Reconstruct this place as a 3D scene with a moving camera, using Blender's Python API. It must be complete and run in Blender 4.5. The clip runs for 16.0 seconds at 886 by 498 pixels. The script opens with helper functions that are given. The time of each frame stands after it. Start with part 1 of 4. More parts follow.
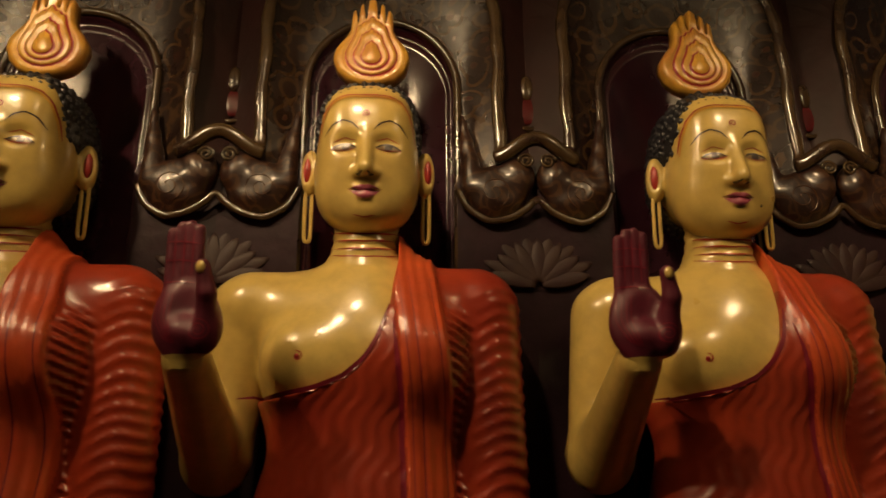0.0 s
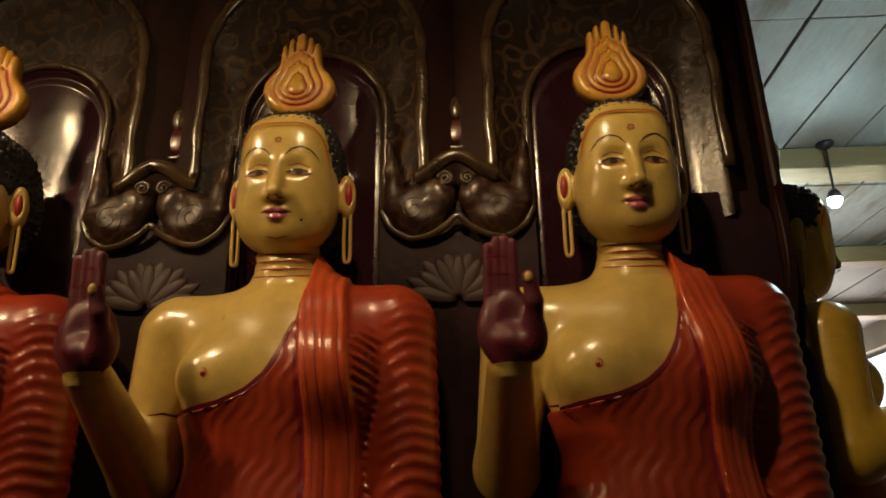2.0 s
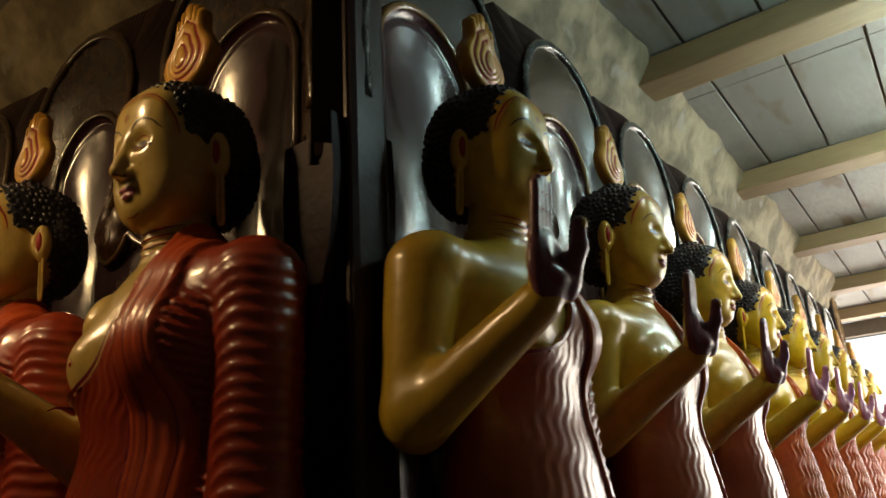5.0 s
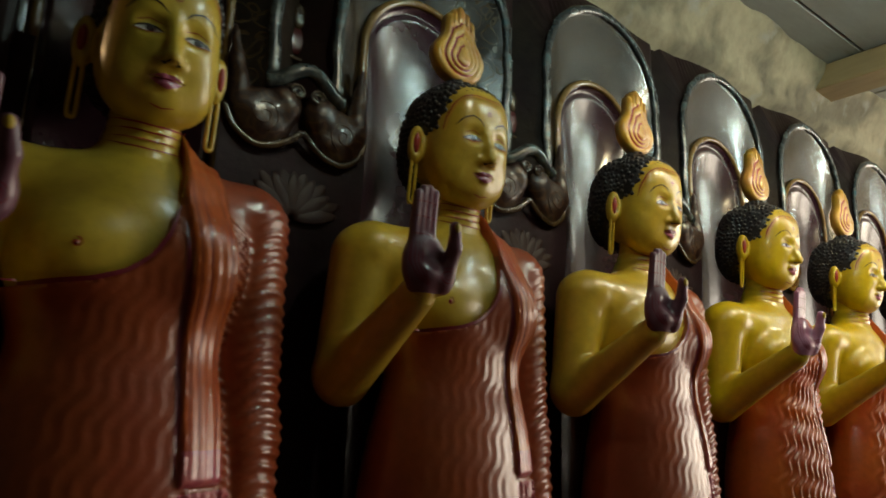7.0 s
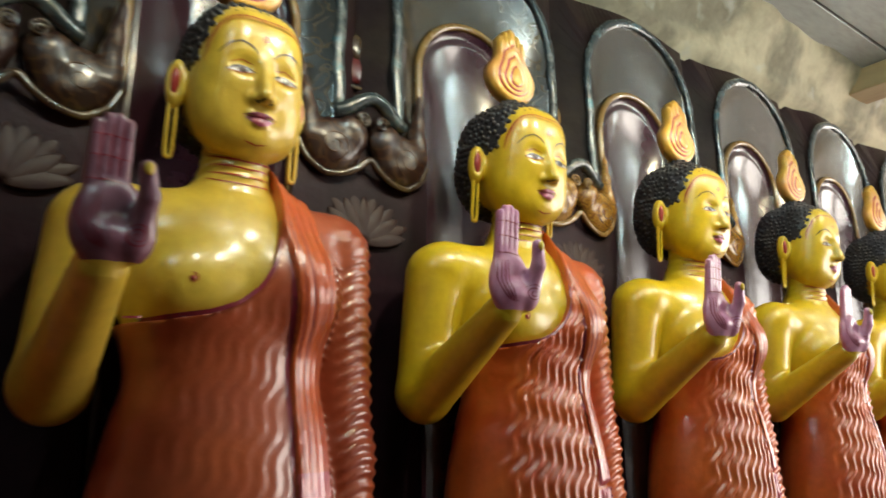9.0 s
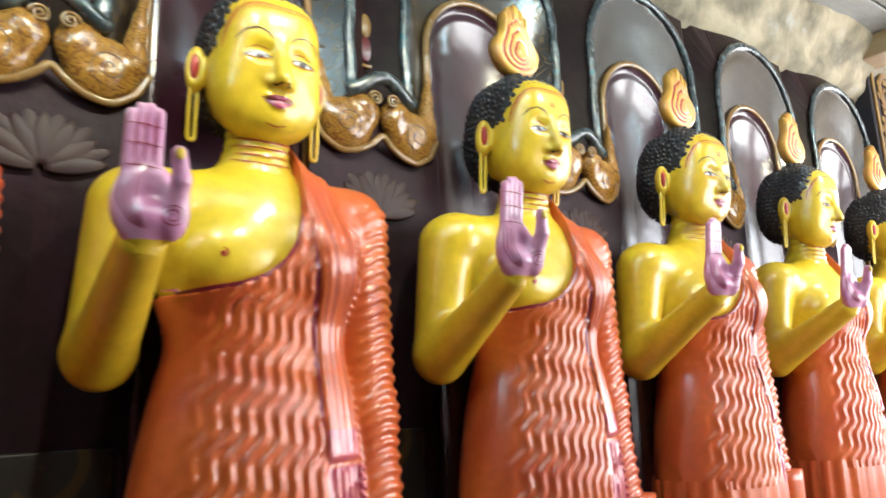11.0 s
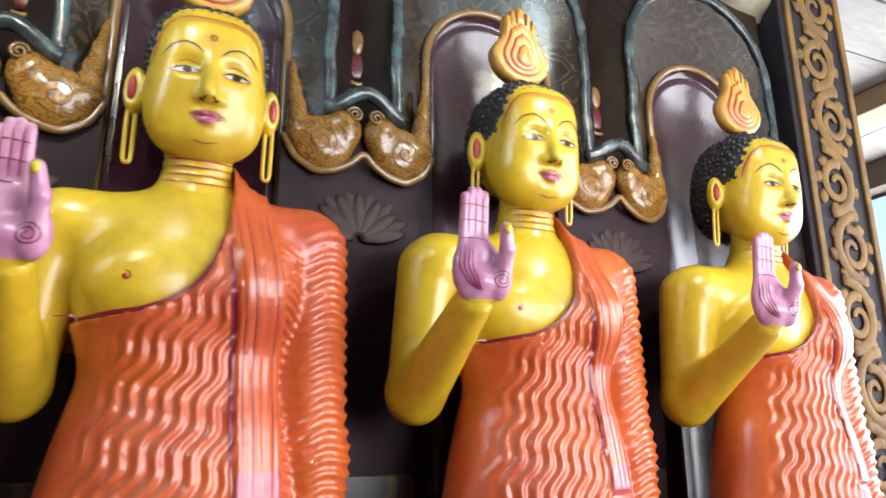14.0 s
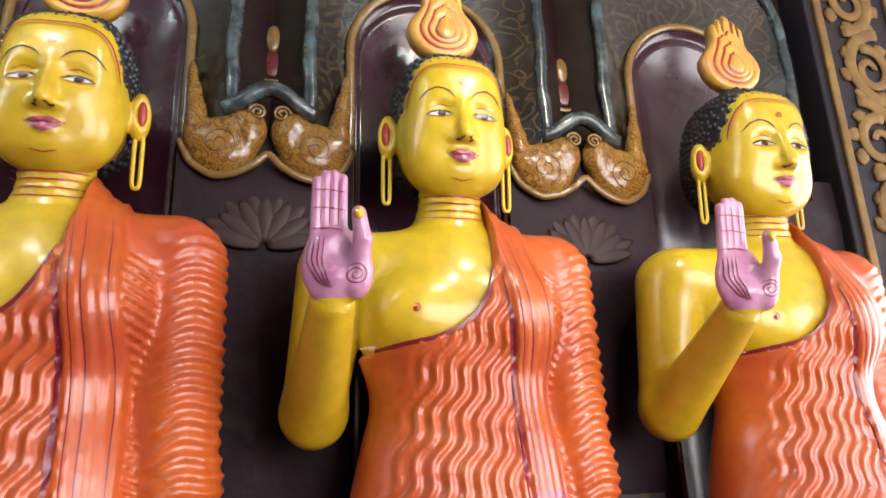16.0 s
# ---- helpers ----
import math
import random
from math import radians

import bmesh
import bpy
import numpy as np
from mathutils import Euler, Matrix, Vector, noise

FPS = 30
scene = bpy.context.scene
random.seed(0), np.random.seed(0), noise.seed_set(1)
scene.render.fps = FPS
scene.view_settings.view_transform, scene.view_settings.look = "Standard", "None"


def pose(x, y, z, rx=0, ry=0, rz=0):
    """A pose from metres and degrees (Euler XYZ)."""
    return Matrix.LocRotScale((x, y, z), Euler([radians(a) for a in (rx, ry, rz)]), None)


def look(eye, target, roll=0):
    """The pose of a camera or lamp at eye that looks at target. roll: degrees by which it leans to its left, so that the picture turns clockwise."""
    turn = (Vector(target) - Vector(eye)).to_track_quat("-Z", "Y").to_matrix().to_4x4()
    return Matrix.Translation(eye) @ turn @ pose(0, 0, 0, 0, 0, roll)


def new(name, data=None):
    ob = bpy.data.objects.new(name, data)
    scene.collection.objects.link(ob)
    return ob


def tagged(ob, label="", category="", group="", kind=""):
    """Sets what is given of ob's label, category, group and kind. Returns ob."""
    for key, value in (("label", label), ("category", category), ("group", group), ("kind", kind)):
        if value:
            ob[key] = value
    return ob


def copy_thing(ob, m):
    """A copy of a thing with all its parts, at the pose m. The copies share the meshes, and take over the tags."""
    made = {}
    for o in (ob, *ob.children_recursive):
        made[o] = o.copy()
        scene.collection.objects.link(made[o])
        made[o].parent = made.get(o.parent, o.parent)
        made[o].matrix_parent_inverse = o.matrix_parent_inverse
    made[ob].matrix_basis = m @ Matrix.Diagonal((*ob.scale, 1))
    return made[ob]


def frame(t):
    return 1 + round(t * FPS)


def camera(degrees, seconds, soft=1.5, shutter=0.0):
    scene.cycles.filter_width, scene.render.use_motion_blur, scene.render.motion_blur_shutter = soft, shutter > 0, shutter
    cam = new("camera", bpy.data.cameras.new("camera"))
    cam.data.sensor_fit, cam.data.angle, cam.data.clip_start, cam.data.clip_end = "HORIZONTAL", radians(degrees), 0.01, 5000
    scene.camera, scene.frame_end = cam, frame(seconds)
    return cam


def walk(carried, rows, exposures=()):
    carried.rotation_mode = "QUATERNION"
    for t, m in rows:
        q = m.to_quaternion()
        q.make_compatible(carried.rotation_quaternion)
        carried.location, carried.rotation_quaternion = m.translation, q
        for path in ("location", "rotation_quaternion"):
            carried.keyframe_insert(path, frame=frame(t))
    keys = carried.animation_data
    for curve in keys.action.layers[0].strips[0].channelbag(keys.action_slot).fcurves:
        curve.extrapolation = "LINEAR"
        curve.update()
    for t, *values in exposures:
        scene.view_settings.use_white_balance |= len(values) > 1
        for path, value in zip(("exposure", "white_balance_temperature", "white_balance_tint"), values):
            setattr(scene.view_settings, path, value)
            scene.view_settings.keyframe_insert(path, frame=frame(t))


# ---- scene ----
import functools

cam = camera(63.75, 16.0, soft=1.6, shutter=0.3)
PATH = [
    (0.0, -1.4217, -1.3825, 1.5066, 107.407, 0.235, -3.686),
    (0.5, -1.1637, -1.3505, 1.4917, 108.458, -1.042, -0.558),
    (1.0, -0.9141, -1.3107, 1.5054, 107.193, 0.950, -0.461),
    (1.5, -0.6079, -1.3831, 1.4958, 108.133, -0.410, 0.778),
    (2.0, -0.3972, -1.4017, 1.4621, 110.128, 0.788, 2.871),
    (2.5, -0.2153, -1.3049, 1.4710, 110.056, 0.135, 5.484),
    (3.0, 0.0855, -1.2940, 1.4635, 109.155, 1.341, 10.986),
    (3.5, 0.4149, -1.2794, 1.4521, 108.189, 0.479, 17.962),
    (4.0, 0.6160, -1.1033, 1.4338, 108.542, 0.619, 22.932),
    (4.2, 0.6904, -1.0230, 1.4302, 109.030, 1.813, 25.947),
    (6.3, 1.5937, -0.3372, 1.4121, 105.633, -1.355, 48.956),
    (6.5, 1.6066, -0.2071, 1.4593, 104.745, -2.123, 50.670),
    (7.0, 1.6347, 0.0762, 1.4831, 103.285, -1.929, 51.848),
    (7.5, 1.6181, 0.3641, 1.4755, 104.609, -0.843, 51.271),
    (8.0, 1.6586, 0.6923, 1.4607, 104.632, -0.308, 53.273),
    (8.5, 1.7069, 1.0184, 1.4790, 103.140, -0.853, 55.155),
    (9.0, 1.5847, 1.3156, 1.4853, 104.217, 0.643, 52.872),
    (9.2, 1.5103, 1.4093, 1.4811, 104.602, 2.755, 50.078),
    (11.3, 1.6984, 2.8584, 1.4682, 101.125, 0.913, 54.781),
    (11.5, 1.7281, 2.9968, 1.4774, 101.478, -0.396, 55.009),
    (12.0, 1.7242, 3.3033, 1.4605, 102.665, 0.447, 56.930),
    (12.5, 1.6766, 3.6229, 1.4665, 103.777, 0.956, 56.953),
    (13.0, 1.7287, 3.9520, 1.4660, 103.206, -1.045, 61.716),
    (13.5, 1.7381, 4.1971, 1.4459, 104.485, 0.527, 65.079),
    (14.0, 1.6829, 4.4113, 1.4593, 105.392, 0.295, 65.536),
    (14.5, 1.6620, 4.6258, 1.4618, 107.156, 0.866, 67.479),
    (15.0, 1.6779, 4.7613, 1.4720, 107.186, 0.656, 70.127),
    (15.5, 1.6846, 4.8244, 1.4671, 107.491, 1.313, 73.900),
    (16.0, 1.6407, 4.8612, 1.4492, 107.586, 1.820, 76.005),
]
EXPOSURES = [(0.0, 0.97, 6850, 12), (3.0, 1.02, 6950, 12), (4.2, 1.05, 7000, 12), (6.3, 0.46, 8400, 10), (7.5, 0.52, 7700, 11), (8.5, 0.93, 7200, 12), (9.0, 1.15, 7100, 12), (11.3, 1.55, 6100, 10),
             (12.5, 1.40, 6050, 12), (13.0, 1.29, 6050, 12), (14.5, 0.99, 6050, 14), (16.0, 0.82, 6500, 18)]
walk(cam, [(t, pose(*p)) for t, *p in PATH], EXPOSURES)

# ---- world and light ----
world = bpy.data.worlds.new("sky")
scene.world = world
world.use_nodes = True
sky = world.node_tree.nodes.new("ShaderNodeTexSky")
sky.sky_type, sky.sun_disc, sky.sun_elevation, sky.sun_rotation = "NISHITA", False, radians(50), radians(20)
world.node_tree.links.new(sky.outputs[0], world.node_tree.nodes["Background"].inputs[0])
world.node_tree.nodes["Background"].inputs[1].default_value = 0.12


def area_lamp(name, m, w, h, watts, col):
    d = bpy.data.lights.new(name, "AREA")
    d.shape, d.size, d.size_y, d.energy, d.color = "RECTANGLE", w, h, watts, col
    ob = new(name, d)
    ob.matrix_world = m
    return ob


def bulb_lamp(name, at, watts, col, radius=0.04):
    d = bpy.data.lights.new(name, "POINT")
    d.energy, d.color, d.shadow_soft_size = watts, col, radius
    ob = new(name, d)
    ob.location = at
    return ob


def aimed_lamp(name, eye, target, watts, col, cone=66, radius=0.04):
    d = bpy.data.lights.new(name, "SPOT")
    d.energy, d.color, d.shadow_soft_size, d.spot_size, d.spot_blend = watts, col, radius, radians(cone), 1.0
    ob = new(name, d)
    ob.matrix_world = look(eye, target)
    return ob


DAY = (1.0, 0.985, 0.96)
WARM = (1.0, 0.72, 0.40)
# daylight of the open end, and of an unseen side opening added for light
area_lamp("daylight_end", look((1.7, 8.55, 1.9), (1.7, 0, 1.7)), 3.2, 2.0, 76, DAY)
area_lamp("daylight_added_side", look((3.5, 6.5, 1.9), (0, 6.3, 1.7)), 2.4, 1.8, 68, DAY)
area_lamp("daylight_end_west", look((-1.7, 8.55, 1.9), (-1.7, 0, 1.7)), 3.2, 2.0, 90, DAY)
# ceiling lamps turned towards the faces of the figures
WARM_LAMPS = ((-2.45, -0.95), (-1.65, -0.95), (-0.55, -0.95))
for x, y in WARM_LAMPS:
    reach, power = (0.30, 36) if x > -1 else (0.42, 46)
    aimed_lamp("warm_lamp_light", (x, y, 2.72), (x + reach, -0.12, 1.9), power, WARM, 84)
# the lamp at 0.95 is added out of view to brighten the first statue
LAMPS_Y = (0.95, 1.7, 2.2, 2.85, 3.4, 4.2, 5.55)
for y in LAMPS_Y:
    power, cone = {0.95: (4, 42), 1.7: (9, 50)}.get(y, (15, 62))
    aimed_lamp("cool_lamp_light", (1.29, y, 2.73), (0.45, y - 0.1, 2.15), power, (1.0, 0.88, 0.58), cone)
    bulb_lamp("bare_bulb_light", (1.29, y, 2.78), 0.5 if y < 1.8 else 2.2, (1.0, 0.93, 0.78), 0.031)



# ---- materials ----
def mat(name, col, rough=0.4, metal=0.0, coat=0.0, col2=None, scale=8.0, fac=(0.4, 0.65), bump=0.15, bscale=60.0,
        speck=None, emit=None, detail=5.0, stretch=None, spec=0.5):
    """Two-tone paint: large stains towards col2, fine grain, a small relief and gloss that wanders."""
    m = bpy.data.materials.new(name)
    m.use_nodes = True
    nt = m.node_tree
    n, l = nt.nodes, nt.links
    p = n["Principled BSDF"]
    tc = n.new("ShaderNodeTexCoord")
    src = tc.outputs["Object"]
    if stretch:
        mp = n.new("ShaderNodeMapping")
        mp.inputs["Scale"].default_value = stretch
        l.new(src, mp.inputs[0])
        src = mp.outputs[0]
    rnd = n.new("ShaderNodeObjectInfo")
    off = n.new("ShaderNodeVectorMath")
    off.operation = "ADD"
    l.new(src, off.inputs[0])
    comb = n.new("ShaderNodeCombineXYZ")
    k = n.new("ShaderNodeMath")
    k.operation, k.inputs[1].default_value = "MULTIPLY", 37.0
    l.new(rnd.outputs["Random"], k.inputs[0])
    l.new(k.outputs[0], comb.inputs[0])
    l.new(comb.outputs[0], off.inputs[1])
    src = off.outputs[0]

    def tex(s, d):
        t = n.new("ShaderNodeTexNoise")
        t.inputs["Scale"].default_value, t.inputs["Detail"].default_value = s, d
        l.new(src, t.inputs["Vector"])
        return t.outputs[0]

    def ramp(v, a, b):
        r = n.new("ShaderNodeMapRange")
        r.inputs[1].default_value, r.inputs[2].default_value = a, b
        l.new(v, r.inputs[0])
        return r.outputs[0]

    def mix(f, a, b):
        x = n.new("ShaderNodeMix")
        x.data_type = "RGBA"
        if isinstance(f, float):
            x.inputs[0].default_value = f
        else:
            l.new(f, x.inputs[0])
        for sock, v in ((x.inputs[6], a), (x.inputs[7], b)):
            if isinstance(v, tuple):
                sock.default_value = (*v, 1)
            else:
                l.new(v, sock)
        return x.outputs[2]

    big, fine = tex(scale, detail), tex(bscale, 4.0)
    c2 = col2 or tuple(0.72 * v for v in col)
    out = mix(ramp(big, *fac), col, c2)
    out = mix(ramp(fine, 0.35, 1.1), out, tuple(0.6 * v for v in col))
    if speck:
        out = mix(ramp(tex(speck[1], 6.0), 0.60, 0.72), out, speck[0])
    l.new(out, p.inputs["Base Color"])
    rr = n.new("ShaderNodeMapRange")
    rr.inputs[3].default_value, rr.inputs[4].default_value = max(0.04, rough - 0.1), rough + 0.14
    l.new(tex(scale * 2.3, 4.0), rr.inputs[0])
    l.new(rr.outputs[0], p.inputs["Roughness"])
    p.inputs["Metallic"].default_value = metal
    p.inputs["Specular IOR Level"].default_value = spec
    p.inputs["Coat Weight"].default_value = coat
    p.inputs["Coat Roughness"].default_value = 0.18
    if bump:
        b = n.new("ShaderNodeBump")
        b.inputs["Strength"].default_value, b.inputs["Distance"].default_value = bump, 0.004
        l.new(fine, b.inputs["Height"])
        l.new(b.outputs[0], p.inputs["Normal"])
    if emit:
        p.inputs["Emission Color"].default_value = (*emit[0], 1)
        p.inputs["Emission Strength"].default_value = emit[1]
    return m


def paint_pattern(name, ground, motif, scale, rough=0.25, width=0.09, third=None, bump=0.25, coat=0.5):
    """Hand-painted scrollwork: winding lines and buds of one colour over another, under varnish."""
    m = mat(name, ground, rough, coat=coat, bump=bump, bscale=70, scale=6)
    nt = m.node_tree
    n, l = nt.nodes, nt.links
    p = n["Principled BSDF"]
    base = p.inputs["Base Color"].links[0].from_socket
    tc = n.new("ShaderNodeTexCoord")
    wob = n.new("ShaderNodeTexNoise")
    wob.inputs["Scale"].default_value = scale * 0.35
    l.new(tc.outputs["Object"], wob.inputs["Vector"])
    add = n.new("ShaderNodeVectorMath")
    add.operation = "MULTIPLY_ADD"
    add.inputs[1].default_value = (0.12, 0.12, 0.12)
    l.new(wob.outputs[1], add.inputs[0])
    l.new(tc.outputs["Object"], add.inputs[2])
    vo = n.new("ShaderNodeTexVoronoi")
    vo.inputs["Scale"].default_value = scale
    l.new(add.outputs[0], vo.inputs["Vector"])
    ring = n.new("ShaderNodeMath")
    ring.operation, ring.inputs[1].default_value = "MULTIPLY", 16.0
    l.new(vo.outputs["Distance"], ring.inputs[0])
    sn = n.new("ShaderNodeMath")
    sn.operation = "SINE"
    l.new(ring.outputs[0], sn.inputs[0])
    r = n.new("ShaderNodeMapRange")
    r.inputs[1].default_value, r.inputs[2].default_value = 0.25, 0.25 + width * 4
    l.new(sn.outputs[0], r.inputs[0])
    x = n.new("ShaderNodeMix")
    x.data_type = "RGBA"
    l.new(r.outputs[0], x.inputs[0])
    l.new(base, x.inputs[6])
    x.inputs[7].default_value = (*motif, 1)
    out = x.outputs[2]
    if third:
        y = n.new("ShaderNodeMix")
        y.data_type = "RGBA"
        r2 = n.new("ShaderNodeMapRange")
        r2.inputs[1].default_value, r2.inputs[2].default_value = 0.16, 0.10
        l.new(vo.outputs["Distance"], r2.inputs[0])
        l.new(r2.outputs[0], y.inputs[0])
        l.new(out, y.inputs[6])
        y.inputs[7].default_value = (*third, 1)
        out = y.outputs[2]
    l.new(out, p.inputs["Base Color"])
    return m


SKIN = mat("yellow_enamel", (0.64, 0.44, 0.016), 0.34, coat=0.45, col2=(0.54, 0.35, 0.02), scale=5, bump=0.22, bscale=38)
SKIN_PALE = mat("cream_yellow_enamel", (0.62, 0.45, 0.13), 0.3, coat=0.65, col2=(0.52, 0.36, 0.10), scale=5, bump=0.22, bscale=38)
ROBE = mat("orange_enamel", (0.58, 0.115, 0.020), 0.33, coat=0.5, col2=(0.47, 0.065, 0.02), scale=5, bump=0.2, bscale=45)
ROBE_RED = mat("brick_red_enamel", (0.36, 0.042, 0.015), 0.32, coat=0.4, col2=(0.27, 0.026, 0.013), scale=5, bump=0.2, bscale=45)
# darker eye whites, so that the southern statues' eyes look nearly closed
DULL_EYE = mat("dark_cream_eye_paint", (0.30, 0.22, 0.11), 0.3, coat=0.3, bump=0.0)
ROBE_PINK = mat("pink_enamel", (0.55, 0.12, 0.12), 0.3, coat=0.4, col2=(0.42, 0.05, 0.10), scale=30, bump=0.2)
ROBE_DARK = mat("crimson_line", (0.22, 0.012, 0.03), 0.35, coat=0.3, scale=20, bump=0.1)
HAIR = mat("black_hair_paint", (0.012, 0.011, 0.014), 0.42, coat=0.15, col2=(0.02, 0.02, 0.03), bump=0.2)
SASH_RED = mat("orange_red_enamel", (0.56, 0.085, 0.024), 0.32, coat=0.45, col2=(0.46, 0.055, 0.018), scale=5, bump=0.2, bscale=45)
SKIN_MID = mat("buff_yellow_enamel", (0.64, 0.43, 0.05), 0.32, coat=0.5, col2=(0.54, 0.34, 0.045), scale=5, bump=0.22, bscale=38)
# darker brick tone for the robes of the first three eastern statues
ROBE_BRICK = mat("dark_brick_enamel", (0.37, 0.070, 0.020), 0.32, coat=0.5, col2=(0.28, 0.044, 0.017), scale=5, bump=0.2, bscale=45)
PALM = mat("pink_palm", (0.56, 0.27, 0.40), 0.3, coat=0.4, col2=(0.42, 0.15, 0.28), scale=22, bump=0.15)
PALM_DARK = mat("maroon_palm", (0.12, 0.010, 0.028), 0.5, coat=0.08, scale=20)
# pink palm darkened: the dim light on the first statues is put into its colour
PALM_SHADED = mat("shaded_purple_palm", (0.20, 0.075, 0.11), 0.35, coat=0.4, scale=20)
LIP = mat("rose_lip_paint", (0.42, 0.09, 0.14), 0.3, coat=0.4, scale=60, bump=0.05)
RED = mat("red_line_paint", (0.38, 0.025, 0.02), 0.35, coat=0.3, bump=0.05)
WHITE_EYE = mat("white_eye_paint", (0.75, 0.72, 0.66), 0.25, coat=0.4, bump=0.0)
INK = mat("dark_brown_line_paint", (0.03, 0.012, 0.008), 0.35, coat=0.3, bump=0.0)
FLAME = mat("ochre_flame_paint", (0.66, 0.36, 0.05), 0.32, coat=0.4, col2=(0.55, 0.24, 0.06), scale=14, bump=0.2)
TEAL = mat("worn_teal_moulding", (0.022, 0.033, 0.038), 0.22, coat=0.5, col2=(0.10, 0.112, 0.108), scale=22, fac=(0.48, 0.64), bump=0.6, bscale=60,
           speck=((0.03, 0.10, 0.12), 22))
OCHRE = paint_pattern("ochre_scroll_relief", (0.33, 0.165, 0.028), (0.15, 0.06, 0.014), 44.0, 0.14, 0.10, bump=0.7)
BRONZE = mat("dark_bronze_moulding", (0.075, 0.045, 0.02), 0.2, coat=0.6, col2=(0.03, 0.014, 0.010), scale=16, bump=0.4, bscale=70)
RUST = paint_pattern("dark_rust_relief", (0.028, 0.009, 0.006), (0.060, 0.026, 0.011), 26.0, 0.4, 0.08)
BAND_DARK = paint_pattern("dark_floral_band", (0.022, 0.010, 0.008), (0.060, 0.031, 0.014), 17.0, 0.26, 0.14, third=(0.045, 0.013, 0.009), coat=0.3)
OCHRE_PLAIN = mat("ochre_moulding", (0.20, 0.115, 0.034), 0.22, coat=0.5, col2=(0.22, 0.11, 0.03), scale=18, bump=0.3)
MAROON = mat("maroon_lacquer", (0.030, 0.006, 0.011), 0.2, coat=0.45, col2=(0.050, 0.018, 0.032), scale=3, bump=0.25, bscale=30)
MAUVE = mat("mauve_wall_paint", (0.048, 0.013, 0.028), 0.4, coat=0.1, col2=(0.024, 0.008, 0.014), scale=4, bump=0.35, bscale=40,
            speck=((0.042, 0.022, 0.030), 9), spec=0.28)
OLIVE = mat("rough_maroon_plaster", (0.016, 0.005, 0.006), 0.5, col2=(0.026, 0.016, 0.010), scale=5, bump=0.7, bscale=26, spec=0.15)
DARK_WALL = mat("dark_red_plaster", (0.034, 0.010, 0.010), 0.45, coat=0.15, col2=(0.018, 0.008, 0.007), scale=5, bump=0.6, bscale=26, spec=0.35)
SIDE = mat("dark_mauve_side_wall", (0.027, 0.010, 0.016), 0.55, col2=(0.012, 0.006, 0.008), scale=5, bump=0.5, bscale=40, spec=0.2, speck=((0.034, 0.025, 0.024), 7))
BAND = paint_pattern("floral_band", (0.012, 0.008, 0.007), (0.052, 0.033, 0.014), 24.0, 0.2, 0.16, third=(0.034, 0.016, 0.010), coat=1.0)
DADO = paint_pattern("scrolled_grey_plaster", (0.034, 0.029, 0.026), (0.085, 0.052, 0.015), 8.0, 0.5, 0.10, third=(0.02, 0.016, 0.015), coat=0.1)
DROP_RED = mat("deep_red_drop_paint", (0.11, 0.010, 0.012), 0.3, coat=0.4, scale=14, bump=0.2)
SCROLL_LINE = mat("brown_scroll_line", (0.10, 0.040, 0.012), 0.3, coat=0.4, scale=14, bump=0.1)
LOTUS = mat("faded_lotus_paint", (0.044, 0.023, 0.020), 0.5, col2=(0.030, 0.013, 0.016), scale=20, spec=0.3)
ROCK = mat("limewashed_rock", (0.34, 0.28, 0.18), 0.8, col2=(0.12, 0.098, 0.06), scale=5, fac=(0.42, 0.6), bump=0.9, bscale=24,
           speck=((0.28, 0.26, 0.22), 7))
BOARD = mat("pale_ceiling_board", (0.37, 0.365, 0.335), 0.6, col2=(0.24, 0.235, 0.215), scale=2.5, bump=0.2, bscale=50,
            speck=((0.16, 0.11, 0.06), 5), stretch=(1.0, 0.25, 1.0))
BEAM = mat("tan_painted_timber", (0.34, 0.24, 0.12), 0.55, col2=(0.28, 0.18, 0.09), scale=4, bump=0.4, bscale=30, stretch=(0.2, 1, 1))
PLASTER = mat("dingy_plaster", (0.15, 0.12, 0.085), 0.8, col2=(0.09, 0.07, 0.05), scale=2.5, bump=0.5, bscale=25)
FLOOR = mat("red_cement_floor", (0.13, 0.045, 0.03), 0.4, col2=(0.08, 0.04, 0.03), scale=2, bump=0.3, bscale=30)
PANEL = mat("black_brown_panel_ground", (0.022, 0.020, 0.028), 0.6, col2=(0.034, 0.024, 0.022), scale=6, bump=0.3, spec=0.2)
SCROLL = mat("gilt_scroll_paint", (0.23, 0.130, 0.036), 0.6, col2=(0.14, 0.08, 0.035), scale=12, bump=0.4, spec=0.25)
BLACK = mat("black_fitting", (0.02, 0.02, 0.022), 0.4, bump=0.1)
GLOW = mat("cool_bulb_glass", (0.8, 0.85, 0.9), 0.2, bump=0.0, emit=((0.55, 0.92, 1.0), 90.0))
GLOW_WARM = mat("warm_bulb_glass", (0.9, 0.8, 0.6), 0.2, bump=0.0, emit=((1.0, 0.7, 0.35), 40.0))
GROUND = mat("dusty_ground", (0.32, 0.27, 0.20), 0.9, col2=(0.22, 0.2, 0.14), scale=0.8, bump=0.4)


# ---- mesh helpers ----
def mesh_of(name, verts, faces, mats, idx=None, smooth=True):
    me = bpy.data.meshes.new(name)
    me.from_pydata([tuple(v) for v in verts], [], [tuple(int(i) for i in f) for f in faces])
    for m in mats if isinstance(mats, (list, tuple)) else [mats]:
        me.materials.append(m)
    if idx is not None:
        me.polygons.foreach_set("material_index", np.asarray(idx, dtype=np.int32))
    me.polygons.foreach_set("use_smooth", np.full(len(me.polygons), smooth))
    me.update()
    return me


def part(name, me, parent, label=""):
    ob = new(name, me)
    ob.parent = parent
    return tagged(ob, label)


